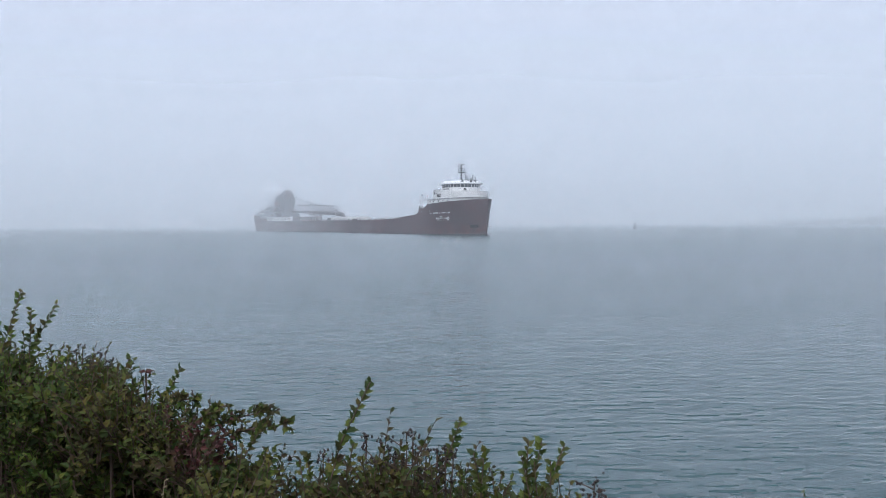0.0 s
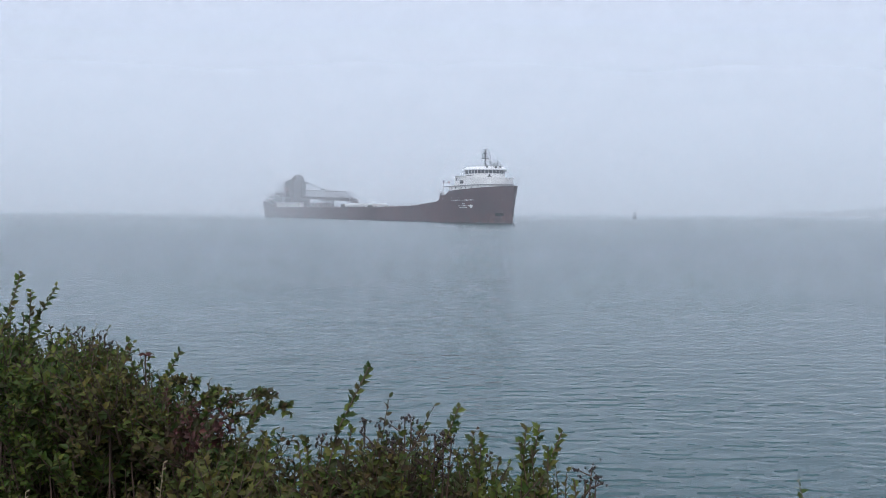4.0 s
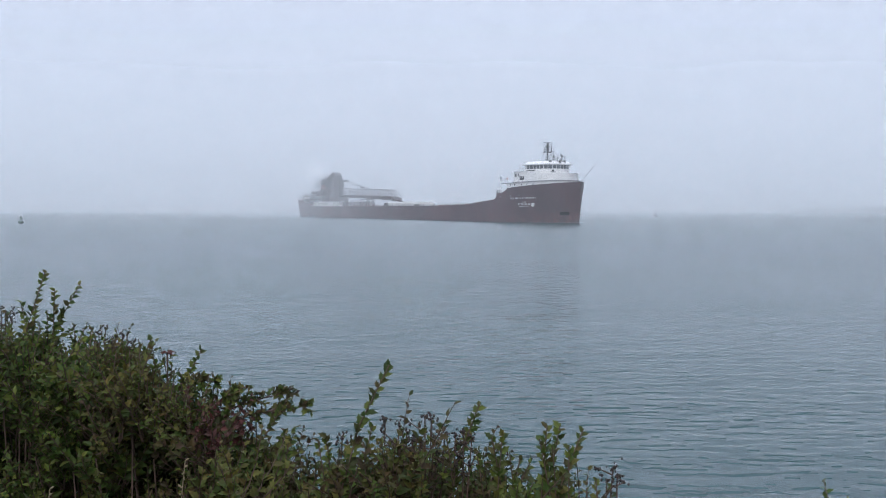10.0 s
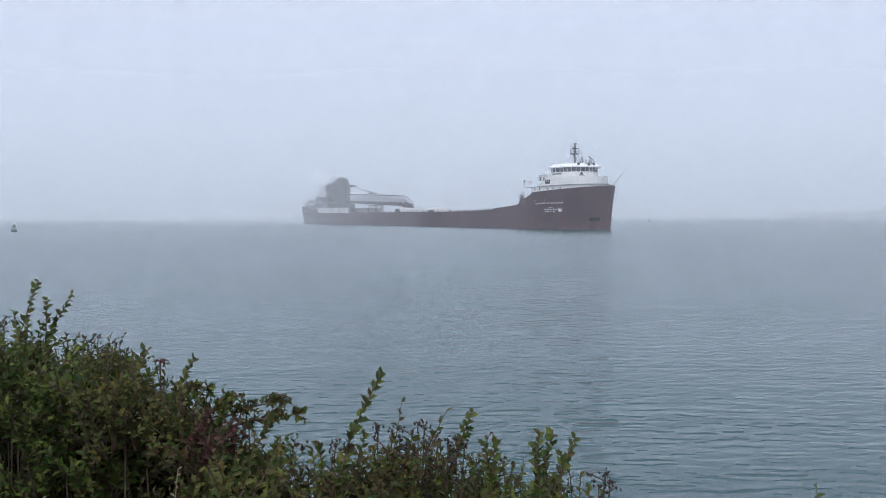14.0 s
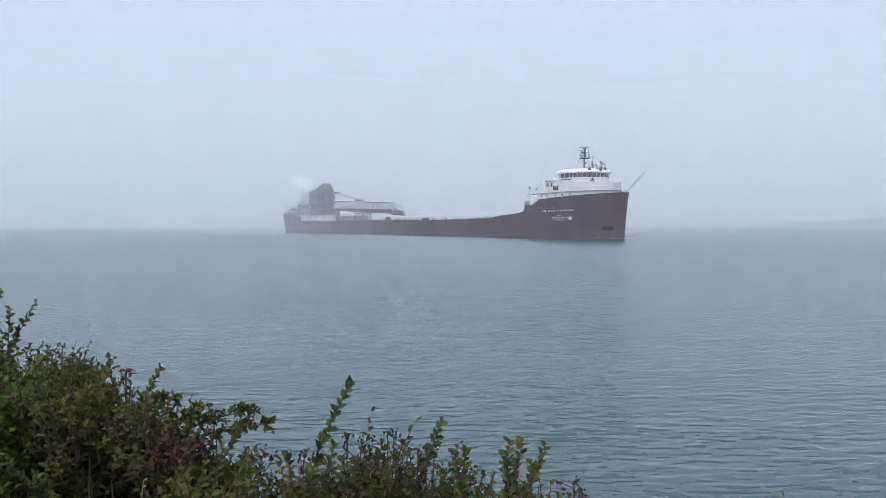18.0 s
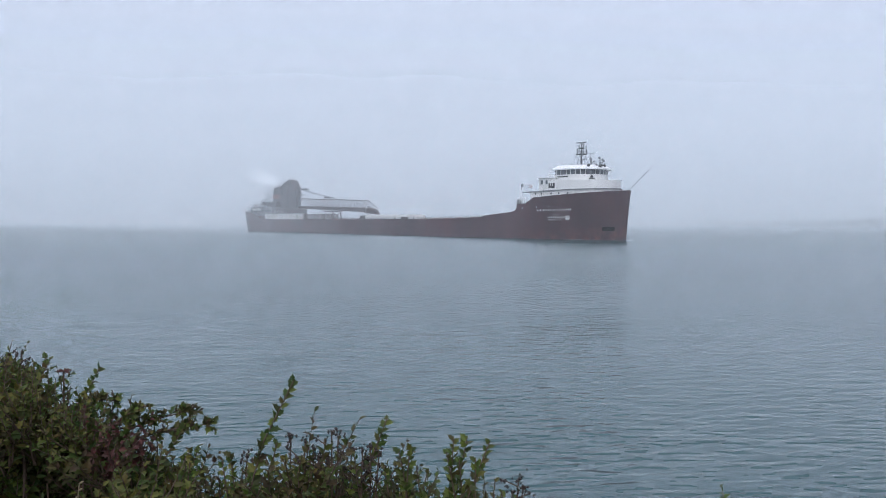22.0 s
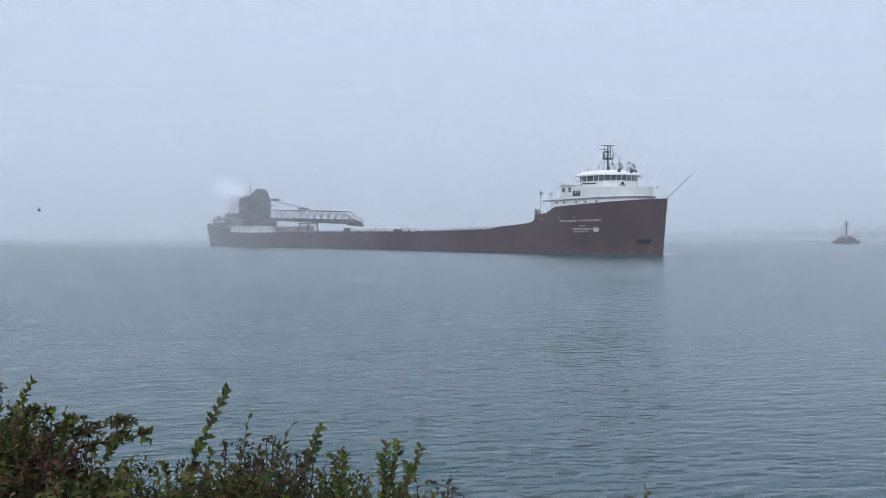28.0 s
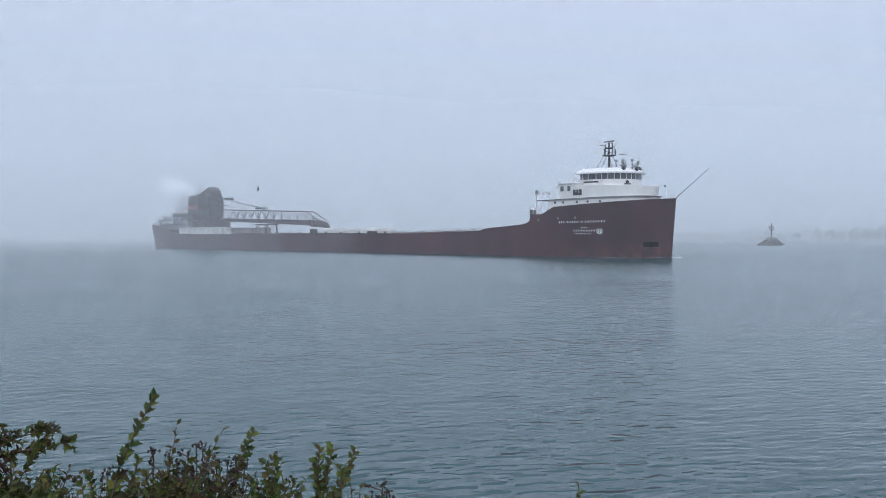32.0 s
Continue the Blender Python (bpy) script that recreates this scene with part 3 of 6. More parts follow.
def build_hull(ship):
    xs = sorted({-LOA + i * i * 0.09 for i in range(14)} | {-230 + 6.0 * i for i in range(30)} | {x for x, _ in SHEER} | {-52.5 + i * 2.0 for i in range(10)} | {-34 + i * 1.5 for i in range(17)} | {-9 + 9 * (1 - (1 - i / 16) ** 2) for i in range(17)})
    bm = bm_new()
    levels = 9
    rows = {1: [], -1: []}
    for x in xs:
        for s in (1, -1):
            col = []
            zt = sheer(x)
            for k in range(levels + 1):
                z = -1.6 + (zt + 1.6) * k / levels
                xx = min(x, stem_x(z)) if x > -20 else max(x, -LOA + 1.3 * (1 - min(max(z, 0) / 8.0, 1.0)))
                col.append(bm.verts.new((xx, s * half_breadth(xx, z), z)))
            rows[s].append(col)
    for s in (1, -1):
        for c0, c1 in zip(rows[s], rows[s][1:]):
            for k in range(levels):
                bm.faces.new((c0[k], c1[k], c1[k + 1], c0[k + 1]))
    bmesh.ops.remove_doubles(bm, verts=bm.verts, dist=0.002)
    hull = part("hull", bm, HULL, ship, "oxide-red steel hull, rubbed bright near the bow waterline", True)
    # deck plating a little below the rail
    bm = bm_new()
    pairs = []
    for x in xs:
        z = min(sheer(x), 14.3) - (0.12 if -218 < x < -53 else 0.9)
        xx = min(max(x, -LOA + 0.8), -0.8)
        b = max(half_breadth(xx, z) - 0.12, 0.02)
        pairs.append((bm.verts.new((xx, b, z)), bm.verts.new((xx, -b, z))))
    for p, q in zip(pairs, pairs[1:]):
        bm.faces.new((p[0], p[1], q[1], q[0]))
    part("deck", bm, DECK, ship, "red-brown weather deck")
    # rounded rail along the top of the plating, both sides
    for s in (1, -1):
        bm = bm_new()
        pts = [(min(x, -0.05), s * half_breadth(min(x, -0.05), sheer(x)), sheer(x)) for x in xs if x > -LOA + 0.3]
        tube(bm, pts, 0.09, 5)
        part("rail_moulding", bm, HULL, ship)
    # rubbing strakes: long plate seams standing slightly proud
    for z in (2.6, 4.3):
        bm = bm_new()
        pts = [(x, -half_breadth(x, z) - 0.015, z) for x in [-238 + i * 4 for i in range(59)]]
        tube(bm, pts, 0.035, 4)
        part("plate_seam", bm, HULL, hull)
    for z, x0 in ((7.2, -34), (10.2, -30)):
        bm = bm_new()
        tube(bm, [(x0 + i * 1.1, -half_breadth(x0 + i * 1.1, z) - 0.01, z) for i in range(int(-x0 / 1.1) - 1)], 0.03, 4)
        part("plate_seam", bm, HULL, hull)
    # anchor pocket, starboard and port
    for s in (-1, 1):
        bm = bm_new()
        for i in range(3):
            x = -6.3 + i * 1.0
            b = half_breadth(x, 3.3)
            b2 = half_breadth(x + 1.0, 3.3)
            vs = [bm.verts.new((xx, s * (bb + o), z)) for o in (0.02, 0.10) for xx, bb, z in ((x, b, 2.7), (x + 1.0, b2, 2.7), (x + 1.0, b2, 4.1), (x, b, 4.1))]
            for f in ((0, 1, 2, 3), (7, 6, 5, 4), (0, 1, 5, 4), (1, 2, 6, 5), (2, 3, 7, 6), (3, 0, 4, 7)):
                bm.faces.new([vs[j] for j in f])
        pocket = part("anchor_pocket", bm, BLACK, hull, "dark anchor pocket")
        bm = bm_new()
        b = half_breadth(-4.7, 3.3)
        box(bm, -5.8, -3.6, s * (b + 0.12) - 0.22, s * (b + 0.12) + 0.22, 2.75, 3.25, 0.08)
        box(bm, -4.9, -4.5, s * (b + 0.1) - 0.2, s * (b + 0.1) + 0.2, 3.1, 4.0, 0.06)
        part("anchor", bm, BLACK, hull, "black stockless anchor")
    # writing on the bow becomes bars; the badge a ring with a cross
    def on_hull(x, z, lift=0.03):
        b = half_breadth(x, z)
        d = (half_breadth(x + 0.2, z) - half_breadth(x - 0.2, z)) / 0.4
        return b + lift, d
    def bar(x, z, w, hgt, mat=LETTER, name="letter_bar"):
        for s in (-1, 1):
            b, d = on_hull(x, z)
            bm = bm_new()
            box(bm, -w / 2, w / 2, -0.02, 0.02, -hgt / 2, hgt / 2)
            ob = part(name, bm, mat, hull)
            ob.matrix_local = pose(x, s * b, z, 0, 0, math.degrees(math.atan(s * d)))
    x = -26.6
    for word in (3, 5, 1, 8):
        for k in range(word):
            bar(x, 8.85 + 0.018 * (x + 26), 0.21, 0.52)
            x += 0.66
        x += 0.50
    for k in range(9):
        bar(-22.5 + k * 0.66, 6.72, 0.24, 0.44)
    for k in range(9):
        bar(-22.3 + k * 0.36, 5.93, 0.15, 0.28)
    for k in range(2):
        bar(-18.7 + k * 0.5, 5.93, 0.18, 0.28)
    for k in range(3):
        bar(-20.3 + k * 0.6, 7.5, 0.3, 0.3)
    for s in (-1, 1):
        b, d = on_hull(-15.9, 6.6)
        m = pose(-15.9, s * b, 6.6, 0, 0, math.degrees(math.atan(s * d)))
        bm = bm_new()
        tube(bm, [(0.70 * math.cos(a * math.pi / 12), 0, 0.70 * math.sin(a * math.pi / 12)) for a in range(25)], 0.10, 5)
        ring = part("badge_ring", bm, LETTER, hull, "white ring badge")
        ring.matrix_local = m
        for a in range(4):
            bm = bm_new()
            box(bm, 0.12, 0.62, -0.03, 0.03, -0.16, 0.16)
            petal = part("badge_petal", bm, LETTER, ring)
            petal.matrix_local = pose(0, 0, 0, 0, 45 + 90 * a, 0)
    # small fairleads and lights let into the bow plating
    for x, z in ((-27.0, 9.9), (-22.0, 10.0), (-33.2, 9.6)):
        for s in (-1, 1):
            b, d = on_hull(x, z)
            bm = bm_new()
            lathe(bm, [(0.26, -0.05), (0.28, 0.05), (0.16, 0.07)], 10)
            ob = part("fairlead", bm, GREY, hull)
            ob.matrix_local = pose(x, s * b, z, -90 * s, 0, 0)
    return hull


def rounded(x_front, x_aft, b, n=18, a=None):
    """Plan of a deckhouse: half an ellipse forward, straight sides, square aft."""
    a = a or b
    pts = [(x_front - a + a * math.sin(math.pi * k / n), -b * math.cos(math.pi * k / n)) for k in range(n + 1)]
    return [(x_aft, -b)] + pts + [(x_aft, b)]


def railing(parent, pts, hgt, posts=True, mat=WHITE, r=0.045, bars=2):
    for k in range(bars):
        bm = bm_new()
        z = hgt * (k + 1) / bars
        tube(bm, [(x, y, zz + z) for x, y, zz in pts], r, 5)
        part("handrail", bm, mat, parent)
    for p in pts:
        bm = bm_new()
        tube(bm, [p, (p[0], p[1], p[2] + hgt)], r, 5)
        part("stanchion", bm, mat, parent)


def build_bow_house(ship):
    # lowest tier, follows the forecastle
    bm = bm_new()
    prism(bm, rounded(-5.2, -31.5, 9.6, 24, 13.0), 11.0, lambda x, y: 15.22 + 0.02 * (x + 5))
    tier = part("forecastle_house", bm, WHITE, ship, "white steel forecastle house")
    for k, (x, y) in enumerate(((-29.2, 1), (-26.6, 1), (-22.4, 1), (-19.2, 1), (-15.7, 0))):
        for s in (-1, 1):
            a = 13.0
            yy = 9.6 if x < -18.2 else 9.6 * math.sqrt(max(0, 1 - ((x + 18.2) / a) ** 2))
            bm = bm_new()
            lathe(bm, [(0.34, -0.04), (0.34, 0.05), (0.25, 0.06)], 14)
            rim = part("porthole", bm, GREY, tier, "round porthole")
            rim.matrix_local = pose(x, s * yy, 14.05, -90 * s, 0, 0)
            bm = bm_new()
            lathe(bm, [(0.24, 0.0), (0.24, 0.075)], 14)
            part("pane", bm, GLASS, rim)
    # deck edge above it, a dark line
    bm = bm_new()
    prism(bm, rounded(-4.7, -34.8, 9.95, 24, 13.2), lambda x, y: 15.22 + 0.02 * (x + 5), lambda x, y: 15.38 + 0.02 * (x + 5))
    part("boat_deck", bm, GREY, ship, "grey deck edge above the house")
    bm = bm_new()
    out = rounded(-5.6, -24.0, 9.55, 24, 12.4)
    inn = rounded(-5.9, -24.0, 9.25, 24, 12.1)
    prism(bm, out, lambda x, y: 15.38 + 0.02 * (x + 5), lambda x, y: 17.85 - 0.02 * (x + 6))
    part("bulwark", bm, WHITE, ship, "white curved bulwark below the wheelhouse")
    # aft cabin on the boat deck
    bm = bm_new()
    box(bm, -29.4, -22.0, -8.0, 8.0, 14.8, 18.9, 0.06)
    cabin = part("aft_cabin", bm, WHITE, ship, "white cabin behind the wheelhouse")
    bm = bm_new()
    box(bm, -29.8, -21.6, -8.3, 8.3, 18.9, 19.08)
    part("cabin_roof", bm, ROOF_WHITE, cabin)
    for x0, x1, z0, z1 in ((-28.6, -27.6, 17.0, 18.3), (-26.4, -25.5, 17.0, 18.3)):
        for s in (-1, 1):
            bm = bm_new()
            box(bm, x0, x1, s * 8.03 - 0.03, s * 8.03 + 0.03, z0, z1)
            part("cabin_window", bm, GLASS, cabin)
    for s in (-1, 1):
        # dark opening with two white posts, the wing of the boat deck
        bm = bm_new()
        box(bm, -23.6, -21.0, s * 9.57 - 0.03, s * 9.57 + 0.03, 15.75, 17.2)
        opening = part("side_opening", bm, DARK, cabin, "dark side opening")
        for k in range(2):
            bm = bm_new()
            box(bm, -22.8 + 0.9 * k, -22.65 + 0.9 * k, s * 9.62 - 0.03, s * 9.62 + 0.03, 16.4, 17.2)
            part("opening_post", bm, WHITE, opening)
        # life ring on the rail
        bm = bm_new()
        tube(bm, [(0.42 * math.cos(a * math.pi / 10), 0, 0.42 * math.sin(a * math.pi / 10)) for a in range(21)], 0.09, 6)
        ob = part("life_ring", bm, ORANGE, ship, "orange life ring on the rail")
        ob.matrix_local = pose(-31.2, s * 9.8, 16.5)
    # wheelhouse
    bm = bm_new()
    plan = rounded(-10.6, -23.0, 7.5, 24)
    prism(bm, plan, 17.6, 19.75)
    wheel = part("wheelhouse", bm, WHITE, ship, "white round-fronted wheelhouse")
    bm = bm_new()
    prism(bm, rounded(-10.75, -22.9, 7.35, 24), 19.75, 21.2)
    part("window_band", bm, DARK, wheel, "dark interior behind the wheelhouse windows")
    # panes and mullions round the front
    n = 15
    for k in range(n):
        a0, a1 = math.pi * k / n, math.pi * (k + 1) / n
        am = (a0 + a1) / 2
        w = 2 * 7.46 * math.sin((a1 - a0) / 2)
        bm = bm_new()
        box(bm, -w / 2 + 0.14, w / 2 - 0.14, -0.03, 0.03, 0, 1.25)
        pane = part("wheelhouse_window", bm, GLASS, wheel, "dark glass wheelhouse window")
        pane.matrix_local = pose(-18.1 + 7.44 * math.sin(am), -7.44 * math.cos(am), 19.85, 0, 0, math.degrees(am))
        bm = bm_new()
        tube(bm, [(0, 0, 0), (0, 0, 1.5)], 0.10, 6)
        post = part("mullion", bm, WHITE, wheel)
        post.matrix_local = pose(-18.1 + 7.5 * math.sin(a0), -7.5 * math.cos(a0), 19.73)
    for s in (-1, 1):
        for x in (-19.6, -21.4):
            bm = bm_new()
            box(bm, x - 0.7, x + 0.7, s * 7.42 - 0.05, s * 7.42 + 0.05, 19.85, 21.1)
            part("side_window", bm, GLASS, wheel)
            bm = bm_new()
            box(bm, x - 0.95, x - 0.75, s * 7.45 - 0.06, s * 7.45 + 0.06, 19.75, 21.2)
            part("mullion", bm, WHITE, wheel)
        bm = bm_new()
        box(bm, -22.0, -17.4, s * 7.56 - 0.04, s * 7.56 + 0.04, 18.95, 19.3)
        part("name_board", bm, DARK, wheel, "dark name board under the windows")
    # crest on the front and its dark lamp
    bm = bm_new()
    lathe(bm, [(0.38, 0), (0.45, 0.35), (0.32, 0.55), (0.12, 0.75)], 9)
    ob = part("bow_crest", bm, DARK, wheel, "dark crest on the wheelhouse front")
    am = math.radians(62)
    ob.matrix_local = pose(-18.1 + 7.55 * math.sin(am), -7.55 * math.cos(am), 18.7)
    bm = bm_new()
    box(bm, -0.9, 0.9, -0.12, 0.12, -0.1, 0.12, 0.03)
    ob = part("crest_scroll", bm, DARK, wheel)
    ob.matrix_local = pose(-18.1 + 7.6 * math.sin(am), -7.6 * math.cos(am), 18.5, 0, 0, 62)
    # roof: thick brim, sloping crown
    bm = bm_new()
    ring = rounded(-9.4, -24.0, 8.3, 26)
    prism(bm, ring, 21.2, 21.55)
    roof = part("wheelhouse_roof", bm, ROOF_WHITE, ship, "broad white overhanging roof")
    bm = bm_new()
    prism(bm, rounded(-9.5, -23.9, 8.2, 26), 21.55, 22.6, 0.80, (-17.4, 0))
    part("roof_crown", bm, ROOF_WHITE, roof)
    # upper-deck aft rail of the cabin
    railing(ship, [(-25.5 + 1.25 * i, -7.8, 18.9 + 0.18) for i in range(4)], 1.1)
    railing(ship, [(-35.0, -10.4, 15.0), (-34.8, -10.4, 15.43), (-33.4, -9.7, 15.43), (-32.0, -9.7, 15.43), (-30.4, -9.7, 15.43)], 1.25)
    # awning post and forecastle rail
    for y in (-10.3, 10.3):
        bm = bm_new()
        tube(bm, [(-34.6, y, 10.8), (-34.6, y, 16.9)], 0.10, 6)
        part("deck_post", bm, WHITE, ship)
    railing(ship, [(-35.7 + 0.9 * i, -11.2, 11.0) for i in range(5)], 1.9, bars=3)
    bm = bm_new()
    lathe(bm, [(0.28, 10.9), (0.34, 12.1), (0.2, 12.4)], 9, (-36.0, -10.9))
    part("mooring_winch", bm, DARK, ship)
    bm = bm_new()
    box(bm, -36.5, -35.2, -10.8, -9.6, 10.8, 12.2, 0.1)
    part("deck_locker", bm, GREY, ship)
    # flag box at the aft rail
    bm = bm_new()
    box(bm, -34.9, -34.2, -10.5, -9.9, 16.4, 17.4, 0.05)
    part("stern_light_box", bm, GREY, ship)


def build_bow_mast(ship):
    """The radar mast on the wheelhouse roof, its platforms, aerials and the turning scanner."""
    bm = bm_new()
    tube(bm, [(-18.9, 0, 22.6), (-18.9, 0, 26.3), (-18.9, 0, 29.4)], [0.32, 0.27, 0.2], 8)
    mast = part("mast", bm, DARK, ship, "dark steel radar mast")
    for dx, dy in ((-1.9, 0.9), (-1.9, -0.9), (1.0, 1.1), (1.0, -1.1)):
        bm = bm_new()
        tube(bm, [(-18.9 + dx * 1.7, dy * 1.4, 22.7), (-18.9 + dx * 0.4, dy * 0.6, 27.0)], 0.075, 5)
        part("mast_leg", bm, DARK, mast)
    for z, r in ((26.25, 1.75), (28.2, 1.1)):
        bm = bm_new()
        lathe(bm, [(r * 0.8, z - 0.12), (r, z), (r, z + 0.12)], 10, (-18.9, 0))
        part("mast_platform", bm, DARK, mast)
    for dx, dy, z0, z1, r in ((1.5, -0.9, 26.3, 29.2, 0.14), (-1.4, 0.5, 26.3, 28.9, 0.10), (0.7, 1.3, 26.3, 28.6, 0.09), (-0.6, -1.3, 26.3, 27.7, 0.14), (1.5, 0.7, 26.3, 27.5, 0.10)):
        bm = bm_new()
        tube(bm, [(-18.9 + dx, dy, z0), (-18.9 + dx, dy, z1)], r, 6)
        part("aerial_post", bm, DARK, mast)
        bm = bm_new()
        lathe(bm, [(r * 1.4, z1), (r * 2.2, z1 + 0.2), (r * 1.2, z1 + 0.45)], 8, (-18.9 + dx, dy))
        part("mast_lamp", bm, GREY, mast)
    bm = bm_new()
    tube(bm, [(-18.9 - 1.4, 0.4, 28.6), (-21.3, 0.6, 29.2), (-22.4, 0.6, 29.1)], 0.07, 5)
    part("yard", bm, DARK, mast)
    bm = bm_new()
    tube(bm, [(-18.9, -1.6, 27.2), (-18.9, 1.6, 27.2)], 0.09, 5)
    part("yard", bm, DARK, mast)
    # scanner, turns on its own axis
    pivot = new("radar_scanner")
    pivot.parent = ship
    pivot.matrix_local = pose(-18.9, 0, 29.75)
    pivot["label"] = "turning radar scanner bar"
    bm = bm_new()
    lathe(bm, [(0.34, -0.4), (0.38, -0.1), (0.22, 0.05)], 10)
    part("gearbox", bm, GREY, pivot)
    bm = bm_new()
    box(bm, -2.05, 2.05, -0.16, 0.16, 0.05, 0.38, 0.05)
    part("scanner_bar", bm, GREY, pivot)
    # weather vane and other gear along the roof
    for x, y, z, hgt in ((-14.2, -1.0, 22.5, 5.0), (-15.6, 0.8, 22.6, 2.6), (-12.6, -2.4, 22.3, 2.2), (-11.6, 0.5, 22.2, 2.9), (-10.9, -2.0, 22.0, 1.9), (-22.5, -4.5, 22.3, 1.6), (-16.5, -2.5, 22.6, 1.5)):
        bm = bm_new()
        tube(bm, [(x, y, z - 0.4), (x, y, z + hgt)], [0.09, 0.05], 6)
        ob = part("whip_aerial", bm, DARK, ship)
        if hgt > 1.7:
            bm = bm_new()
            lathe(bm, [(0.18, z + hgt * 0.28), (0.42, z + hgt * 0.36), (0.38, z + hgt * 0.46), (0.12, z + hgt * 0.52)], 9, (x, y))
            part("satellite_dome", bm, GREY, ob)
    bm = bm_new()
    tube(bm, [(-14.2 - 0.9, -1.0 - 0.6, 26.9), (-14.2 - 0.7, -1.5, 26.2), (-14.2 + 0.7, -0.5, 26.2), (-14.2 + 0.9, -0.4, 27.0)], 0.06, 5)
    part("wind_vane", bm, DARK, ship)
    for x, y in ((-10.2, -1.4), (-10.9, 1.2), (-12.2, -4.4)):
        bm = bm_new()
        lathe(bm, [(0.5, 0.0), (0.55, 0.5), (0.3, 0.95)], 10)
        lamp = part("searchlight", bm, DARK, ship)
        lamp.matrix_local = pose(x, y, 22.0, 0, 30, 0)
    for x, y, hgt in ((-13.2, 1.8, 3.4), (-12.0, 2.6, 2.0), (-10.4, 0.0, 2.4), (-15.0, -3.0, 2.8), (-16.0, 2.6, 2.2)):
        bm = bm_new()
        tube(bm, [(x, y, 22.0), (x, y, 22.3 + hgt)], [0.08, 0.05], 5)
        ob = part("whip_aerial", bm, DARK, ship)
        bm = bm_new()
        box(bm, x - 0.35, x + 0.35, y - 0.2, y + 0.2, 22.2 + hgt * 0.7, 22.5 + hgt * 0.78, 0.04)
        part("aerial_head", bm, GREY, ob)
    # jackstaff with its little pennant
    bm = bm_new()
    tube(bm, [(-2.6, 0, 14.2), (-2.6, 0, 18.0)], [0.028, 0.02], 5)
    staff = part("jackstaff", bm, GREY, ship)
    bm = bm_new()
    box(bm, -3.2, -2.6, -0.03, 0.03, 17.55, 17.9)
    part("pennant", bm, DARK, staff, "small dark pennant")
    # the spar over the bow with its ball
    bm = bm_new()
    tube(bm, [(-0.4, 0, 14.4), (8.25, 0, 21.3)], [0.085, 0.05], 6)
    spar = part("steering_pole", bm, DARK, ship, "thin steering pole raked over the bow")
    bm = bm_new()
    bmesh.ops.create_icosphere(bm, subdivisions=2, radius=0.22, matrix=Matrix.Translation((8.3, 0, 21.35)))
    part("pole_ball", bm, DARK, spar)
    bm = bm_new()
    tube(bm, [(-1.2, 0.3, 14.4), (-0.5, 0, 15.2)], 0.08, 5)
    part("pole_stay", bm, DARK, spar)
    return pivot


def build_midship(ship):
    # hatch coamings and covers down the deck
    bm = bm_new()
    box(bm, -1.35, 1.35, -7.6, 7.6, 0, 0.55, 0.05)
    me = mesh_of("hatch_cover", bm, DECK)
    for k in range(17):
        again("hatch_cover", me, ship, pose(-62 - 7.3 * k, 0, sheer(-62 - 7.3 * k) - 0.1))
    # low posts, vents and lamps along the starboard and port rail
    rnd = random.Random(3)
    bm = bm_new()
    tube(bm, [(0, 0, -0.2), (0, 0, 0.85)], 0.06, 5)
    post = mesh_of("deck_stanchion", bm, GREY)
    bm = bm_new()
    lathe(bm, [(0.16, -0.2), (0.2, 0.4), (0.34, 0.55), (0.3, 0.8), (0.1, 0.9)], 9)
    vent = mesh_of("deck_vent", bm, BROWN)
    for s in (-1, 1):
        for k in range(36):
            x = -54 - 2.9 * k
            again("deck_stanchion", post, ship, pose(x, s * 10.9, sheer(x)))
        for k in range(14):
            x = -55 - 7.3 * k + rnd.uniform(-1.5, 1.5)
            again("deck_vent", vent, ship, pose(x, s * 10.3, sheer(x)))
        for zz in (0.45, 0.8):
            bm = bm_new()
            tube(bm, [(-54 - 2.9 * k, s * 10.9, sheer(-54 - 2.9 * k) + zz) for k in range(36)], 0.035, 4)
            part("wire_rail", bm, GREY, ship)
    # travelling hatch crane, a long white flat gantry
    crane = new("hatch_crane")
    crane.parent = ship
    crane["label"] = "white travelling hatch crane on deck"
    bm = bm_new()
    box(bm, -126.5, -96.8, -10.0, -2.0, 6.1, 7.6, 0.1)
    part("girder", bm, WHITE, crane)
    bm = bm_new()
    box(bm, -127, -97.5, -9.6, -2.4, 7.6, 7.75, 0.04)
    part("walkway", bm, WHITE_OLD, crane)
    for x0, x1 in ((-130.1, -127.0), (-101.0, -96.9)):
        for s in (-1, 1):
            bm = bm_new()
            yl = -10.05 if s < 0 else -2.2
            box(bm, x0, x1, yl - 0.35, yl + 0.35, 5.6, 6.9 if x1 > -100 else 7.5, 0.08)
            part("crane_leg", bm, BROWN, crane, "brown crane leg")
    for k in range(7):
        bm = bm_new()
        box(bm, -124 + 3.4 * k, -121.6 + 3.4 * k, -10.06, -9.98, 6.7, 7.0 + 0.2 * (k % 3))
        part("rust_panel", bm, WHITE_OLD, crane, "stained white panel")
    for s in (-1, 1):
        for k in range(5):
            bm = bm_new()
            tube(bm, [(-126 + 6.8 * k, -6.0 + s * 3.6, 5.6), (-126 + 6.8 * k, -6.0 + s * 3.6, 6.2)], 0.16, 6)
            part("crane_wheel_post", bm, DARK, crane)


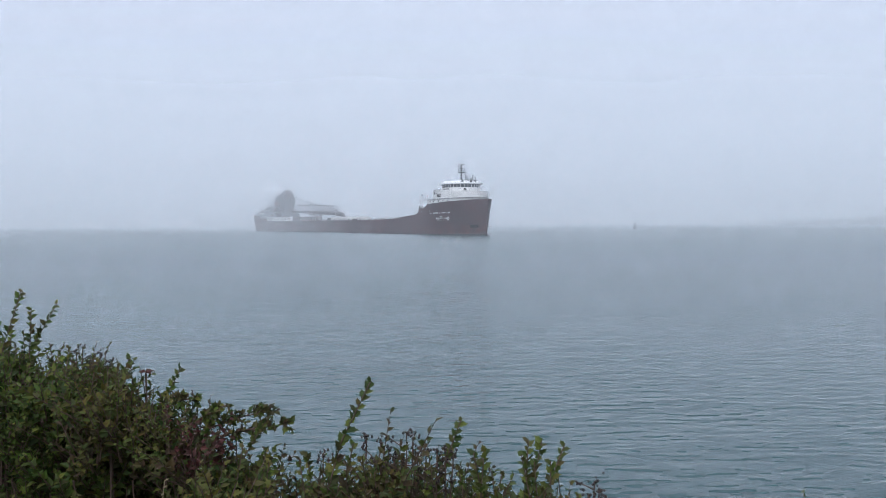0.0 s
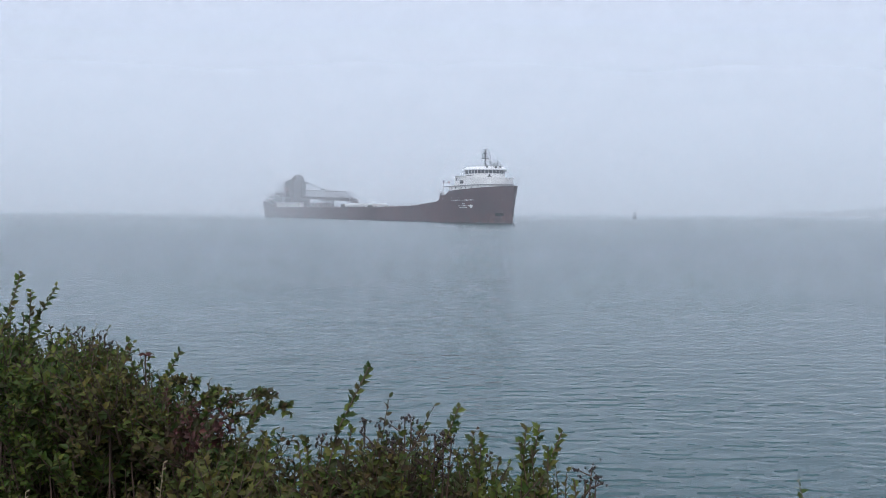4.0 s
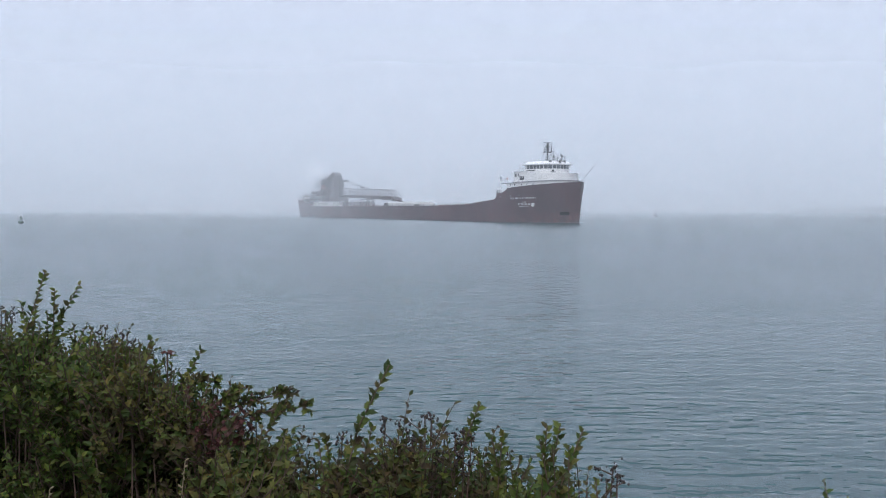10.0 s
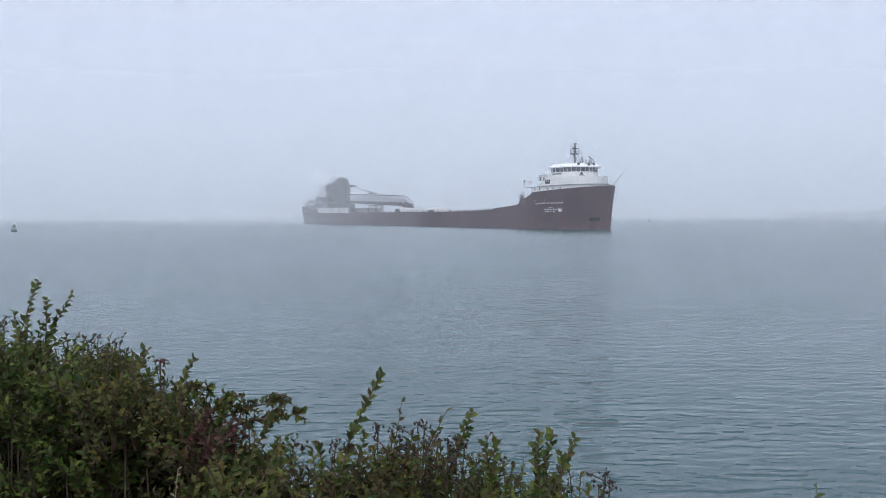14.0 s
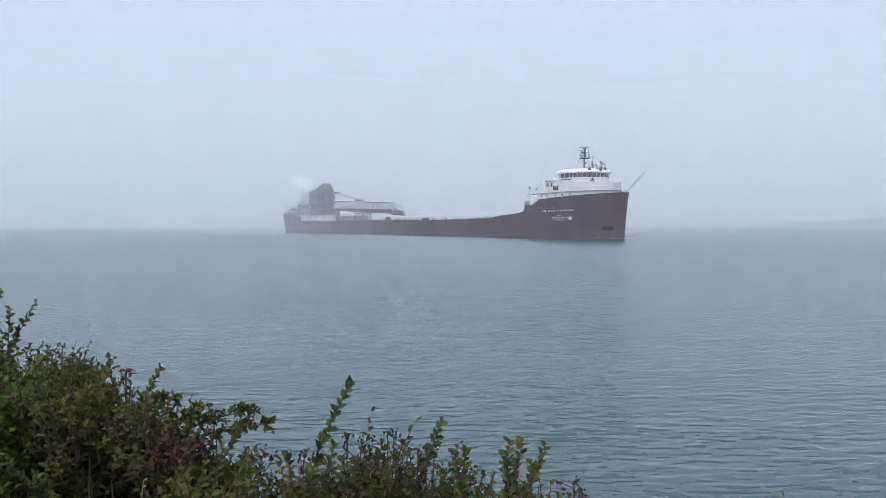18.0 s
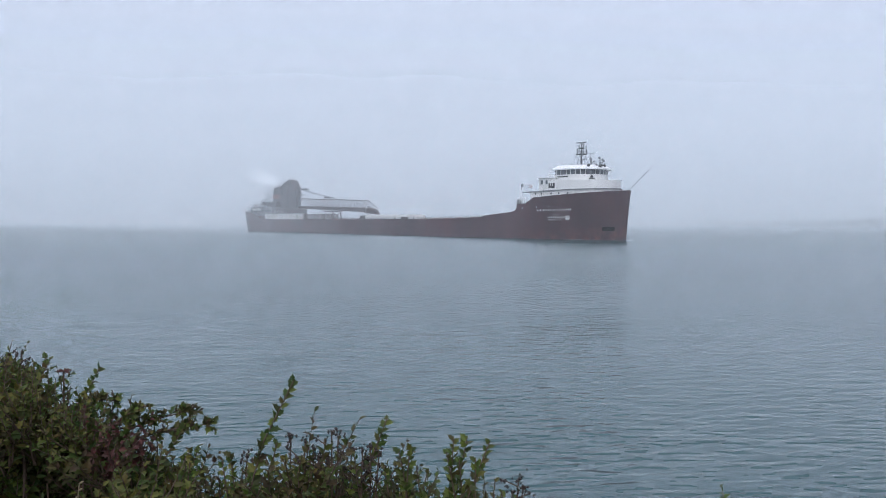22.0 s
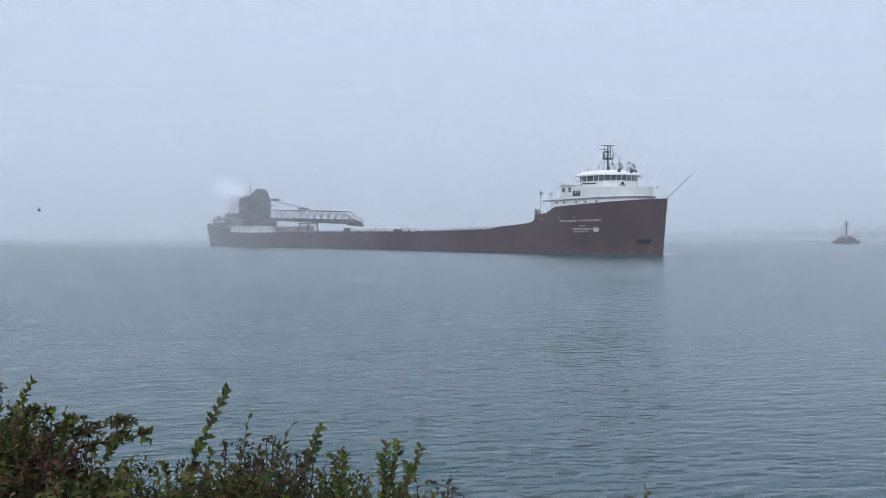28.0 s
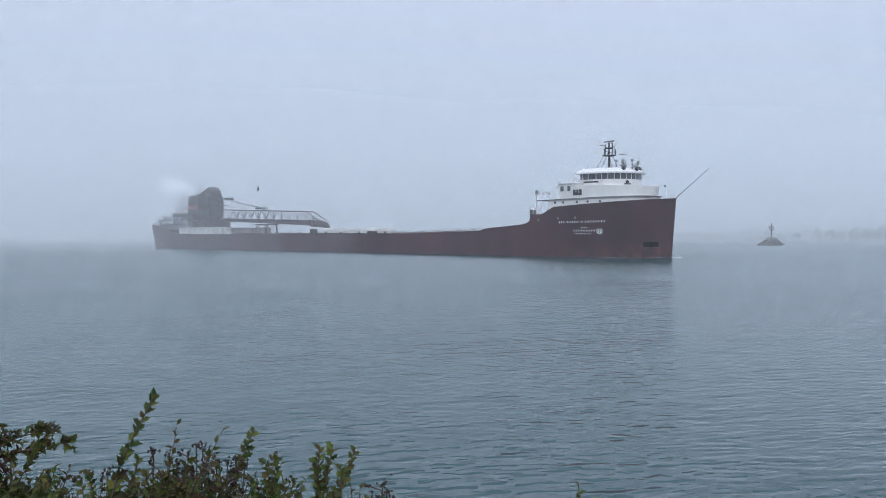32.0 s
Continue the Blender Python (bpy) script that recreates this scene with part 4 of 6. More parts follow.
def build_boom(ship):
    """The unloading conveyor boom: a truss over a belt gallery, laid forward from the tower."""
    boom = new("unloading_boom")
    boom.parent = ship
    boom["label"] = "long latticed unloading conveyor boom"
    y0, half = 3.0, 1.9
    x0, x1 = -202.0, -147.0
    top = lambda x: 15.85 + (x - x0) / (x1 - x0) * -1.7
    mid = lambda x: 12.2 + (x - x0) / (x1 - x0) * -1.3
    low = lambda x: 11.1 + (x - x0) / (x1 - x0) * -2.0
    for s in (-1, 1):
        y = y0 + s * half
        for fn, r in ((top, 0.20), (mid, 0.18)):
            bm = bm_new()
            tube(bm, [(x0, y, fn(x0)), (x1, y, fn(x1))], r, 5)
            part("chord", bm, BROWN, boom)
        n = 22
        for k in range(n):
            xa, xb = x0 + (x1 - x0) * k / n, x0 + (x1 - x0) * (k + 1) / n
            bm = bm_new()
            if k % 2:
                tube(bm, [(xa, y, top(xa)), (xb, y, mid(xb))], 0.12, 4)
            else:
                tube(bm, [(xa, y, mid(xa)), (xb, y, top(xb))], 0.12, 4)
            part("lattice_bar", bm, BROWN, boom)
            if k % 2:
                bm = bm_new()
                tube(bm, [(xb, y, mid(xb)), (xb, y, top(xb))], 0.09, 4)
                part("lattice_bar", bm, BROWN, boom)
        bm = bm_new()
        tube(bm, [(x1, y, top(x1)), (x1 + 5.5, y, mid(x1) + 0.6), (x1 + 9, y, mid(x1) - 0.6)], 0.16, 5)
        part("chord", bm, BROWN, boom)
    for k in range(12):
        x = x0 + (x1 - x0) * k / 11
        bm = bm_new()
        tube(bm, [(x, y0 - half, top(x)), (x, y0 + half, top(x))], 0.09, 4)
        part("cross_tie", bm, BROWN, boom)
    # belt gallery underneath
    bm = bm_new()
    vs = []
    for x in (x0 - 4, -165.0, x1 + 3.0):
        for y in (y0 - 1.7, y0 + 1.7):
            vs.append((bm.verts.new((x, y, low(x))), bm.verts.new((x, y, mid(x) + 0.15))))
    for a, b in ((0, 2), (2, 4)):
        bm.faces.new((vs[a][0], vs[b][0], vs[b][1], vs[a][1]))
        bm.faces.new((vs[a + 1][0], vs[b + 1][0], vs[b + 1][1], vs[a + 1][1]))
        bm.faces.new((vs[a][0], vs[b][0], vs[b + 1][0], vs[a + 1][0]))
        bm.faces.new((vs[a][1], vs[b][1], vs[b + 1][1], vs[a + 1][1]))
    bm.faces.new((vs[0][0], vs[1][0], vs[1][1], vs[0][1]))
    bm.faces.new((vs[4][0], vs[5][0], vs[5][1], vs[4][1]))
    part("belt_gallery", bm, BROWN, boom, "dark enclosed belt gallery")
    # rounded head with its chute and a little railed platform
    bm = bm_new()
    tube(bm, [(x1 + 1, y0, 9.8), (x1 + 6, y0, 9.6), (x1 + 9.3, y0, 9.1), (x1 + 10.8, y0, 8.4)], [1.25, 1.3, 1.1, 0.5], 10)
    part("head_chute", bm, BROWN, boom, "rounded boom head")
    railing(boom, [(x1 + 0.5 + 1.6 * i, y0 - 1.9, 11.0 - 0.1 * i) for i in range(6)], 1.5, mat=BROWN, r=0.06)
    # cable from the tower with the middle platform
    bm = bm_new()
    box(bm, -180.0, -175.0, y0 - 1.2, y0 + 1.2, 15.6, 16.3, 0.1)
    part("sheave_platform", bm, DARK, boom)
    for s in (-1, 1):
        bm = bm_new()
        tube(bm, [(-204.6, y0 + s * 1.0, 20.6), (-190, y0 + s * 1.0, 18.0), (-177.6, y0 + s * 1.0, 16.2)], 0.10, 5)
        part("topping_cable", bm, DARK, boom)
        bm = bm_new()
        tube(bm, [(-177.6, y0 + s * 1.0, 16.2), (-172.5, y0 + s * 1.5, 15.0)], 0.12, 5)
        part("topping_cable", bm, DARK, boom)
    bm = bm_new()
    box(bm, -202.5, -197.5, y0 - 0.9, y0 + 0.9, 19.9, 20.8, 0.1)
    part("sheave_block", bm, DARK, boom)
    # saddle that holds the boom
    saddle = new("boom_saddle")
    saddle.parent = ship
    for x in (-177.4, -170.4):
        for s in (-1, 1):
            bm = bm_new()
            tube(bm, [(x, y0 + s * 2.6, 5.5), (x, y0 + s * 1.8, 9.9)], 0.32, 6)
            part("saddle_leg", bm, BROWN, saddle)
    for s in (-1, 1):
        for xa, xb in ((-177.4, -170.4), (-170.4, -177.4)):
            bm = bm_new()
            tube(bm, [(xa, y0 + s * 2.5, 6.0), (xb, y0 + s * 2.0, 9.3)], 0.11, 4)
            part("saddle_brace", bm, BROWN, saddle)
    bm = bm_new()
    box(bm, -178.4, -169.4, y0 - 2.4, y0 + 2.4, 9.3, 9.8, 0.08)
    part("saddle_beam", bm, BROWN, saddle)


def build_stern(ship):
    # long white side houses
    for s in (-1, 1):
        bm = bm_new()
        box(bm, -216, -181, s * 9.2 - 1.1, s * 9.2 + 1.1, 5.6, 8.3, 0.08)
        house = part("side_house", bm, WHITE_OLD, ship, "long low weathered white deckhouse")
        bm = bm_new()
        box(bm, -217, -180.2, s * 9.2 - 1.35, s * 9.2 + 1.35, 8.3, 8.5)
        part("house_roof", bm, WHITE, house)
        # lifeboat under davits
        bm = bm_new()
        rows = []
        for k in range(9):
            u = k / 8 * 2 - 1
            w = 1.15 * math.sqrt(max(0.03, 1 - u * u * 0.95))
            rows.append([bm.verts.new((-226 + 4.2 * u, s * 10.1 + w * math.cos(a), 10.6 + 0.75 * math.sin(a) * (1 if math.sin(a) < 0 else 0.7))) for a in [2 * math.pi * j / 8 for j in range(8)]])
        for r0, r1 in zip(rows, rows[1:]):
            for j in range(8):
                bm.faces.new((r0[j], r0[(j + 1) % 8], r1[(j + 1) % 8], r1[j]))
        bm.faces.new(rows[0])
        bm.faces.new(rows[-1])
        part("lifeboat", bm, WHITE_OLD, ship, "covered white lifeboat", True)
        for x in (-229, -223):
            bm = bm_new()
            tube(bm, [(x, s * 8.9, 8.6), (x, s * 8.9, 11.8), (x, s * 9.6, 12.6), (x, s * 10.4, 12.4)], 0.14, 5)
            part("davit", bm, GREY, ship)
        # tall mast-like vents and winches
        for x in (-238.0, -231.5, -229.5):
            bm = bm_new()
            lathe(bm, [(0.35, 8.5), (0.35, 11.2), (0.7, 11.5), (0.7, 12.1), (0.2, 12.4)], 9, (x, s * 7.0))
            part("vent_cowl", bm, GREY, ship)
    railing(ship, [(-243.5 + 2.2 * i, -half_breadth(-243.5 + 2.2 * i, 9) + 0.2, 9.7) for i in range(9)], 1.1, mat=GREY)
    # accommodation block, stepped
    bm = bm_new()
    box(bm, -236, -213, -8.2, 8.2, 7.5, 11.6, 0.1)
    acc = part("stern_house", bm, GREY, ship, "weathered grey stern house")
    bm = bm_new()
    box(bm, -236.7, -212.5, -8.8, 8.8, 11.6, 11.8)
    part("house_deck", bm, GREY, acc)
    for k in range(10):
        for s in (-1, 1):
            bm = bm_new()
            box(bm, -235 + 2.2 * k, -234.1 + 2.2 * k, s * 8.22 - 0.03, s * 8.22 + 0.03, 9.5, 10.3)
            part("house_window", bm, GLASS, acc)
    railing(acc, [(-236.5 + 2.6 * i, -8.6, 11.8) for i in range(8)], 1.1, mat=GREY)
    bm = bm_new()
    box(bm, -228.5, -213, -6.0, 6.0, 11.8, 14.6, 0.1)
    up = part("upper_house", bm, BROWN, ship, "dark upper engine casing")
    for k in range(6):
        bm = bm_new()
        box(bm, -228 + 2.3 * k, -227.1 + 2.3 * k, -6.03, -5.97, 12.6, 13.4)
        part("house_window", bm, GLASS, up)
    railing(up, [(-228.5 + 2.6 * i, -5.8, 14.6) for i in range(6)], 1.1, mat=GREY)
    # funnel with its orange band
    plan = [(-220 + 4.4 * math.cos(a), 3.1 * math.sin(a)) for a in [2 * math.pi * k / 20 for k in range(20)]]
    bm = bm_new()
    prism(bm, plan, 14.0, lambda x, y: 21.5 + 0.12 * (x + 220), 0.95, (-220, 0))
    fun = part("funnel", bm, BROWN, ship, "dark brown funnel with an orange band")
    bm = bm_new()
    prism(bm, [((x + 220) * 1.012 - 220, y * 1.012) for x, y in plan], 15.9, 18.0, 0.985, (-220, 0))
    part("funnel_band", bm, ORANGE, fun, "orange funnel band")
    for dx, dy, r, z in ((-1.0, 0.8, 0.55, 22.7), (1.0, -0.7, 0.5, 22.9), (-2.6, -0.5, 0.35, 22.4)):
        bm = bm_new()
        tube(bm, [(-220 + dx, dy, 21.0), (-220 + dx, dy, z - 0.5), (-220.4 + dx, dy, z)], r, 9)
        part("exhaust_pipe", bm, DARK, fun)
    bm = bm_new()
    tube(bm, [(-216.5, 0, 14.4), (-216.5, 0, 24.0), (-216.5, 0, 29.0)], [0.22, 0.16, 0.09], 7)
    mast = part("aft_mast", bm, DARK, ship, "thin aft mast")
    bm = bm_new()
    tube(bm, [(-216.5, -1.4, 26.4), (-216.5, 1.4, 26.4)], 0.06, 5)
    part("yard", bm, DARK, mast)
    # unloading tower: tall leaning casing with a rounded peak
    def casing(prof, ya, yb, bev):
        bm = bm_new()
        lo = [bm.verts.new((x, ya, z)) for x, z in prof]
        hi = [bm.verts.new((x, yb, z)) for x, z in prof]
        for i in range(len(prof)):
            j = (i + 1) % len(prof)
            bm.faces.new((lo[i], lo[j], hi[j], hi[i]))
        bm.faces.new(lo)
        bm.faces.new(hi)
        bmesh.ops.bevel(bm, geom=list(bm.edges), offset=bev, segments=2, affect="EDGES")
        return bm
    bm = casing([(-213.3, 11.0), (-205.1, 11.0), (-204.9, 18.0), (-205.1, 21.6), (-209.0, 22.2), (-213.4, 20.9)], -3.5, 3.7, 0.25)
    tower = part("unloading_tower", bm, BROWN, ship, "tall dark unloading tower beside the funnel")
    bm = casing([(-217.0, 20.4), (-205.0, 20.4), (-204.7, 22.6), (-205.4, 24.1), (-207.0, 25.3), (-208.6, 25.0), (-209.6, 23.9), (-213.2, 22.9), (-216.8, 21.9)], -2.0, 2.6, 0.3)
    part("tower_hood", bm, BROWN, tower, "rounded hood on the tower")
    for k in range(5):
        bm = bm_new()
        box(bm, -212.6 + 1.8 * k, -212.4 + 1.8 * k, -3.68, -3.5, 11.2, 20.6)
        part("stiffener", bm, BROWN, tower)
    for z in (13.6, 16.4, 19.2):
        bm = bm_new()
        box(bm, -213.9, -204.3, -4.5, -3.45, z, z + 0.14)
        ledge = part("service_ledge", bm, DARK, tower)
        railing(ledge, [(-213.8 + 1.9 * i, -4.4, z + 0.14) for i in range(6)], 1.0, mat=DARK, r=0.05)
    for y, r in ((-2.6, 0.28), (1.0, 0.34), (2.6, 0.22)):
        bm = bm_new()
        tube(bm, [(-204.6, y, 11.0), (-204.6, y, 19.5), (-205.4, y, 22.4)], r, 7)
        part("riser_pipe", bm, DARK, tower)
    bm = bm_new()
    box(bm, -205.2, -202.6, -2.5, 4.5, 17.6, 18.0, 0.05)
    part("service_platform", bm, DARK, tower)
    railing(tower, [(-204.6 + 0.9 * i, -2.4, 18.0) for i in range(3)], 1.1, mat=DARK)
    # tower base between the side houses
    bm = bm_new()
    box(bm, -217, -203.5, -6.0, 6.0, 5.5, 11.1, 0.1)
    part("tower_base", bm, BROWN, ship, "dark steel tower base")
    # loose gear aft: winches, boxes, a small crane
    rnd = random.Random(9)
    for k in range(12):
        x, y = -243 + 1.9 * k + rnd.uniform(-0.6, 0.6), rnd.uniform(-7.5, -3.0)
        zb = 8.8 if x < -236 else 11.8
        bm = bm_new()
        if k % 3 == 0:
            lathe(bm, [(0.5, zb), (0.55, zb + 0.9), (0.2, zb + 1.4)], 9, (x, y))
        else:
            box(bm, x - 0.6, x + 0.6, y - 0.5, y + 0.5, zb, zb + rnd.uniform(0.9, 2.3), 0.08)
        part("deck_gear", bm, GREY if k % 2 else BROWN, ship)
    bm = bm_new()
    tube(bm, [(-233.5, -4, 11.8), (-233.5, -4, 14.6), (-229.0, -4.5, 16.0)], [0.3, 0.25, 0.12], 6)
    part("stores_crane", bm, GREY, ship)
    bm = bm_new()
    tube(bm, [(-244.9, 0, 9.5), (-245.9, 0, 13.0)], 0.07, 5)
    part("ensign_staff", bm, GREY, ship)


def build_smoke(ship):
    """Exhaust: soft lumps that trail aft of the funnel, pale above, sooty round the tower."""
    rnd = random.Random(12)
    plume = new("exhaust_smoke")
    plume.parent = ship
    plume["label"] = "pale exhaust smoke trailing from the funnel"
    def disc(mat, name):
        bm = bm_new()
        rings = []
        for q in range(1, 5):
            r = q / 4
            rings.append([bm.verts.new((r * math.cos(a), r * math.sin(a), 0.22 * (1 - r * r))) for a in [2 * math.pi * k / 16 for k in range(16)]])
        top = bm.verts.new((0, 0, 0.22))
        for k in range(16):
            bm.faces.new((top, rings[0][k], rings[0][(k + 1) % 16]))
        for r0, r1 in zip(rings, rings[1:]):
            for k in range(16):
                bm.faces.new((r0[k], r1[k], r1[(k + 1) % 16], r0[(k + 1) % 16]))
        return mesh_of(name, bm, mat, True)
    pale = disc(puff_material("pale_smoke", 0.085, (0.93, 0.96, 0.98)), "smoke_puff")
    soot = disc(puff_material("sooty_smoke", 0.15, (0.06, 0.05, 0.05)), "soot_puff")
    for k in range(40):
        u = (k + 0.5) / 40
        r = (2.0 + 4.5 * u) * rnd.uniform(0.7, 1.2)
        at = (-217 - 28 * u + rnd.uniform(-3, 3), rnd.uniform(-3, 3), 22.6 + 4.0 * u + rnd.uniform(-1.5, 2.5) * (0.5 + u))
        ob = again("smoke_puff", pale, plume, pose(*at) @ look((0, 0, 0), (-0.45, 0.60, -0.62)) @ pose(0, 0, 0, 0, 0, rnd.uniform(0, 360)))
        ob.scale = (r * 1.2, r, r)
    for k in range(34):
        u = (k + 0.5) / 34
        r = rnd.uniform(1.6, 3.6)
        at = (-203.5 - 22 * u + rnd.uniform(-1, 1), -4.5 - rnd.uniform(0, 1.5), rnd.uniform(13, 25.5 - 4 * u))
        ob = again("soot_puff", soot, plume, pose(*at) @ look((0, 0, 0), (-0.6, 0.8, -0.15)) @ pose(0, 0, 0, 0, 0, rnd.uniform(0, 360)))
        ob.scale = (r, r, r)


def build_ship():
    ship = root("lake_freighter")
    tagged(ship, "long red-hulled lake freighter with white forward wheelhouse, under way", "ship")
    build_hull(ship)
    build_bow_house(ship)
    pivot = build_bow_mast(ship)
    build_midship(ship)
    build_boom(ship)
    build_stern(ship)
    build_smoke(ship)
    return ship, pivot


def build_bow_wave():
    """Low ridges of disturbed water that travel with the hull."""
    wave = root("bow_wave")
    tagged(wave, "low foamy bow wave and ripples running along the hull", "wave")
    rnd = random.Random(21)
    for s in (-1, 1):
        for k in range(14):
            x = 0.6 - 1.3 * k
            b = half_breadth(min(x, stem_x(0) - 0.05), 0.1)
            bm = bm_new()
            ln, wd, hgt = rnd.uniform(0.8, 2.2), rnd.uniform(0.10, 0.3), rnd.uniform(0.03, 0.08) * (1.3 if k < 4 else 0.6)
            n = 7
            top = [(ln * (i / (n - 1) - 0.5), hgt * math.sin(math.pi * i / (n - 1))) for i in range(n)]
            vs = [(bm.verts.new((u, -wd, -0.05)), bm.verts.new((u, 0, q)), bm.verts.new((u, wd, -0.05))) for u, q in top]
            for a, c in zip(vs, vs[1:]):
                bm.faces.new((a[0], c[0], c[1], a[1]))
                bm.faces.new((a[1], c[1], c[2], a[2]))
            ob = part("foam_streak", bm, FOAM, wave)
            slope = math.degrees(math.atan((half_breadth(min(x, -1.05) + 0.3, 0.1) - half_breadth(min(x, -1.05) - 0.3, 0.1)) / 0.6)) if x < -1.2 else 0
            ob.matrix_local = pose(x, s * (b + 0.25 + rnd.uniform(0, 0.5)), 0.0, 0, 0, s * slope)
    return wave


# ---- marks on the river ----
def build_buoy(at, green, hgt, label):
    b = root("channel_buoy", (*at, 0))
    tagged(b, label, "buoy", "channel buoys")
    mat = BUOY_GREEN if green else RED
    k = hgt / 3.0
    bm = bm_new()
    lathe(bm, [(0.5 * k, -0.5), (1.0 * k, -0.1), (1.02 * k, 0.55 * k), (0.85 * k, 0.75 * k)], 16)
    part("float", bm, mat, b, "", True)
    for a in range(4):
        bm = bm_new()
        c, s = math.cos(a * math.pi / 2 + 0.6), math.sin(a * math.pi / 2 + 0.6)
        tube(bm, [(0.75 * k * c, 0.75 * k * s, 0.7 * k), (0.24 * k * c, 0.24 * k * s, 2.3 * k)], 0.06 * k, 5)
        part("tower_leg", bm, mat, b)
    for z, r in ((1.25, 0.58), (1.8, 0.42)):
        bm = bm_new()
        tube(bm, [(r * k * math.cos(a * math.pi / 8), r * k * math.sin(a * math.pi / 8), z * k) for a in range(17)], 0.04 * k, 4)
        part("tower_ring", bm, mat, b)
    bm = bm_new()
    box(bm, -0.42 * k, 0.42 * k, -0.42 * k, 0.42 * k, 1.75 * k, 2.35 * k, 0.05)
    part("radar_reflector", bm, mat, b)
    bm = bm_new()
    lathe(bm, [(0.2 * k, 2.35 * k), (0.24 * k, 2.6 * k), (0.16 * k, 2.95 * k), (0.05 * k, 3.0 * k)], 10)
    part("lantern", bm, GREY, b)
    return b


def build_beacon(at):
    """A light on a stone crib standing in the river."""
    b = root("beacon_island", (*at, 0))
    tagged(b, "small heap of riprap with a light mast standing in the river", "beacon")
    rnd = random.Random(31)
    bm = bm_new()
    n = 26
    rings = []
    for r, z in ((7.6, -0.8), (6.9, 0.5), (5.6, 1.3), (4.2, 2.1), (3.0, 2.9), (2.2, 3.3)):
        rings.append([bm.verts.new((r * rnd.uniform(0.9, 1.1) * math.cos(2 * math.pi * k / n), r * 0.8 * rnd.uniform(0.9, 1.1) * math.sin(2 * math.pi * k / n), z + rnd.uniform(-0.15, 0.2))) for k in range(n)])
    for r0, r1 in zip(rings, rings[1:]):
        for k in range(n):
            bm.faces.new((r0[k], r0[(k + 1) % n], r1[(k + 1) % n], r1[k]))
    bm.faces.new(rings[-1])
    heap = part("stone_heap", bm, STONE, b, "heap of dark wet stones")
    bm = bm_new()
    bmesh.ops.create_icosphere(bm, subdivisions=1, radius=0.6)
    for v in bm.verts:
        v.co *= rnd.uniform(0.75, 1.2)
    me = mesh_of("stone", bm, STONE)
    for k in range(120):
        a, q = rnd.uniform(0, 6.28), rnd.uniform(0.1, 1.0)
        r = 2.0 + 5.2 * q
        z = 3.2 * (1 - q) + 0.25
        again("stone", me, heap, pose(r * math.cos(a), 0.8 * r * math.sin(a), z, rnd.uniform(0, 360), rnd.uniform(0, 360), 0))
    bm = bm_new()
    prism(bm, [(3.0 * math.cos(a * math.pi / 6) - 0.2, 2.4 * math.sin(a * math.pi / 6)) for a in range(12)], 2.4, 4.2, 0.9)
    part("crib", bm, CONCRETE, b, "stained concrete crib")
    bm = bm_new()
    box(bm, 2.4, 4.2, -1.0, 1.0, 2.2, 3.4, 0.2)
    part("battery_house", bm, CONCRETE, b)
    bm = bm_new()
    tube(bm, [(0, 0, 4.0), (0, 0, 8.0), (0, 0, 11.6)], [0.42, 0.34, 0.2], 9)
    mast = part("light_mast", bm, DARK, b, "dark light mast")
    for z, r in ((8.6, 1.1), (10.2, 1.5)):
        bm = bm_new()
        lathe(bm, [(r * 0.7, z - 0.1), (r, z), (r, z + 0.15)], 10)
        part("gallery", bm, DARK, mast)
        bm = bm_new()
        tube(bm, [(r * math.cos(a * math.pi / 8), r * math.sin(a * math.pi / 8), z + 0.9) for a in range(17)], 0.06, 4)
        part("gallery_rail", bm, DARK, mast)
    for dx in (-1.3, 1.3):
        bm = bm_new()
        box(bm, dx - 0.3, dx + 0.3, -0.12, 0.12, 9.0, 10.1, 0.04)
        part("day_mark", bm, RED, mast)
    bm = bm_new()
    lathe(bm, [(0.3, 11.5), (0.36, 12.0), (0.1, 12.5)], 9)
    part("lantern", bm, GREY, b)
    return b


def scale_bm(bm, k):
    for v in bm.verts:
        v.co *= k


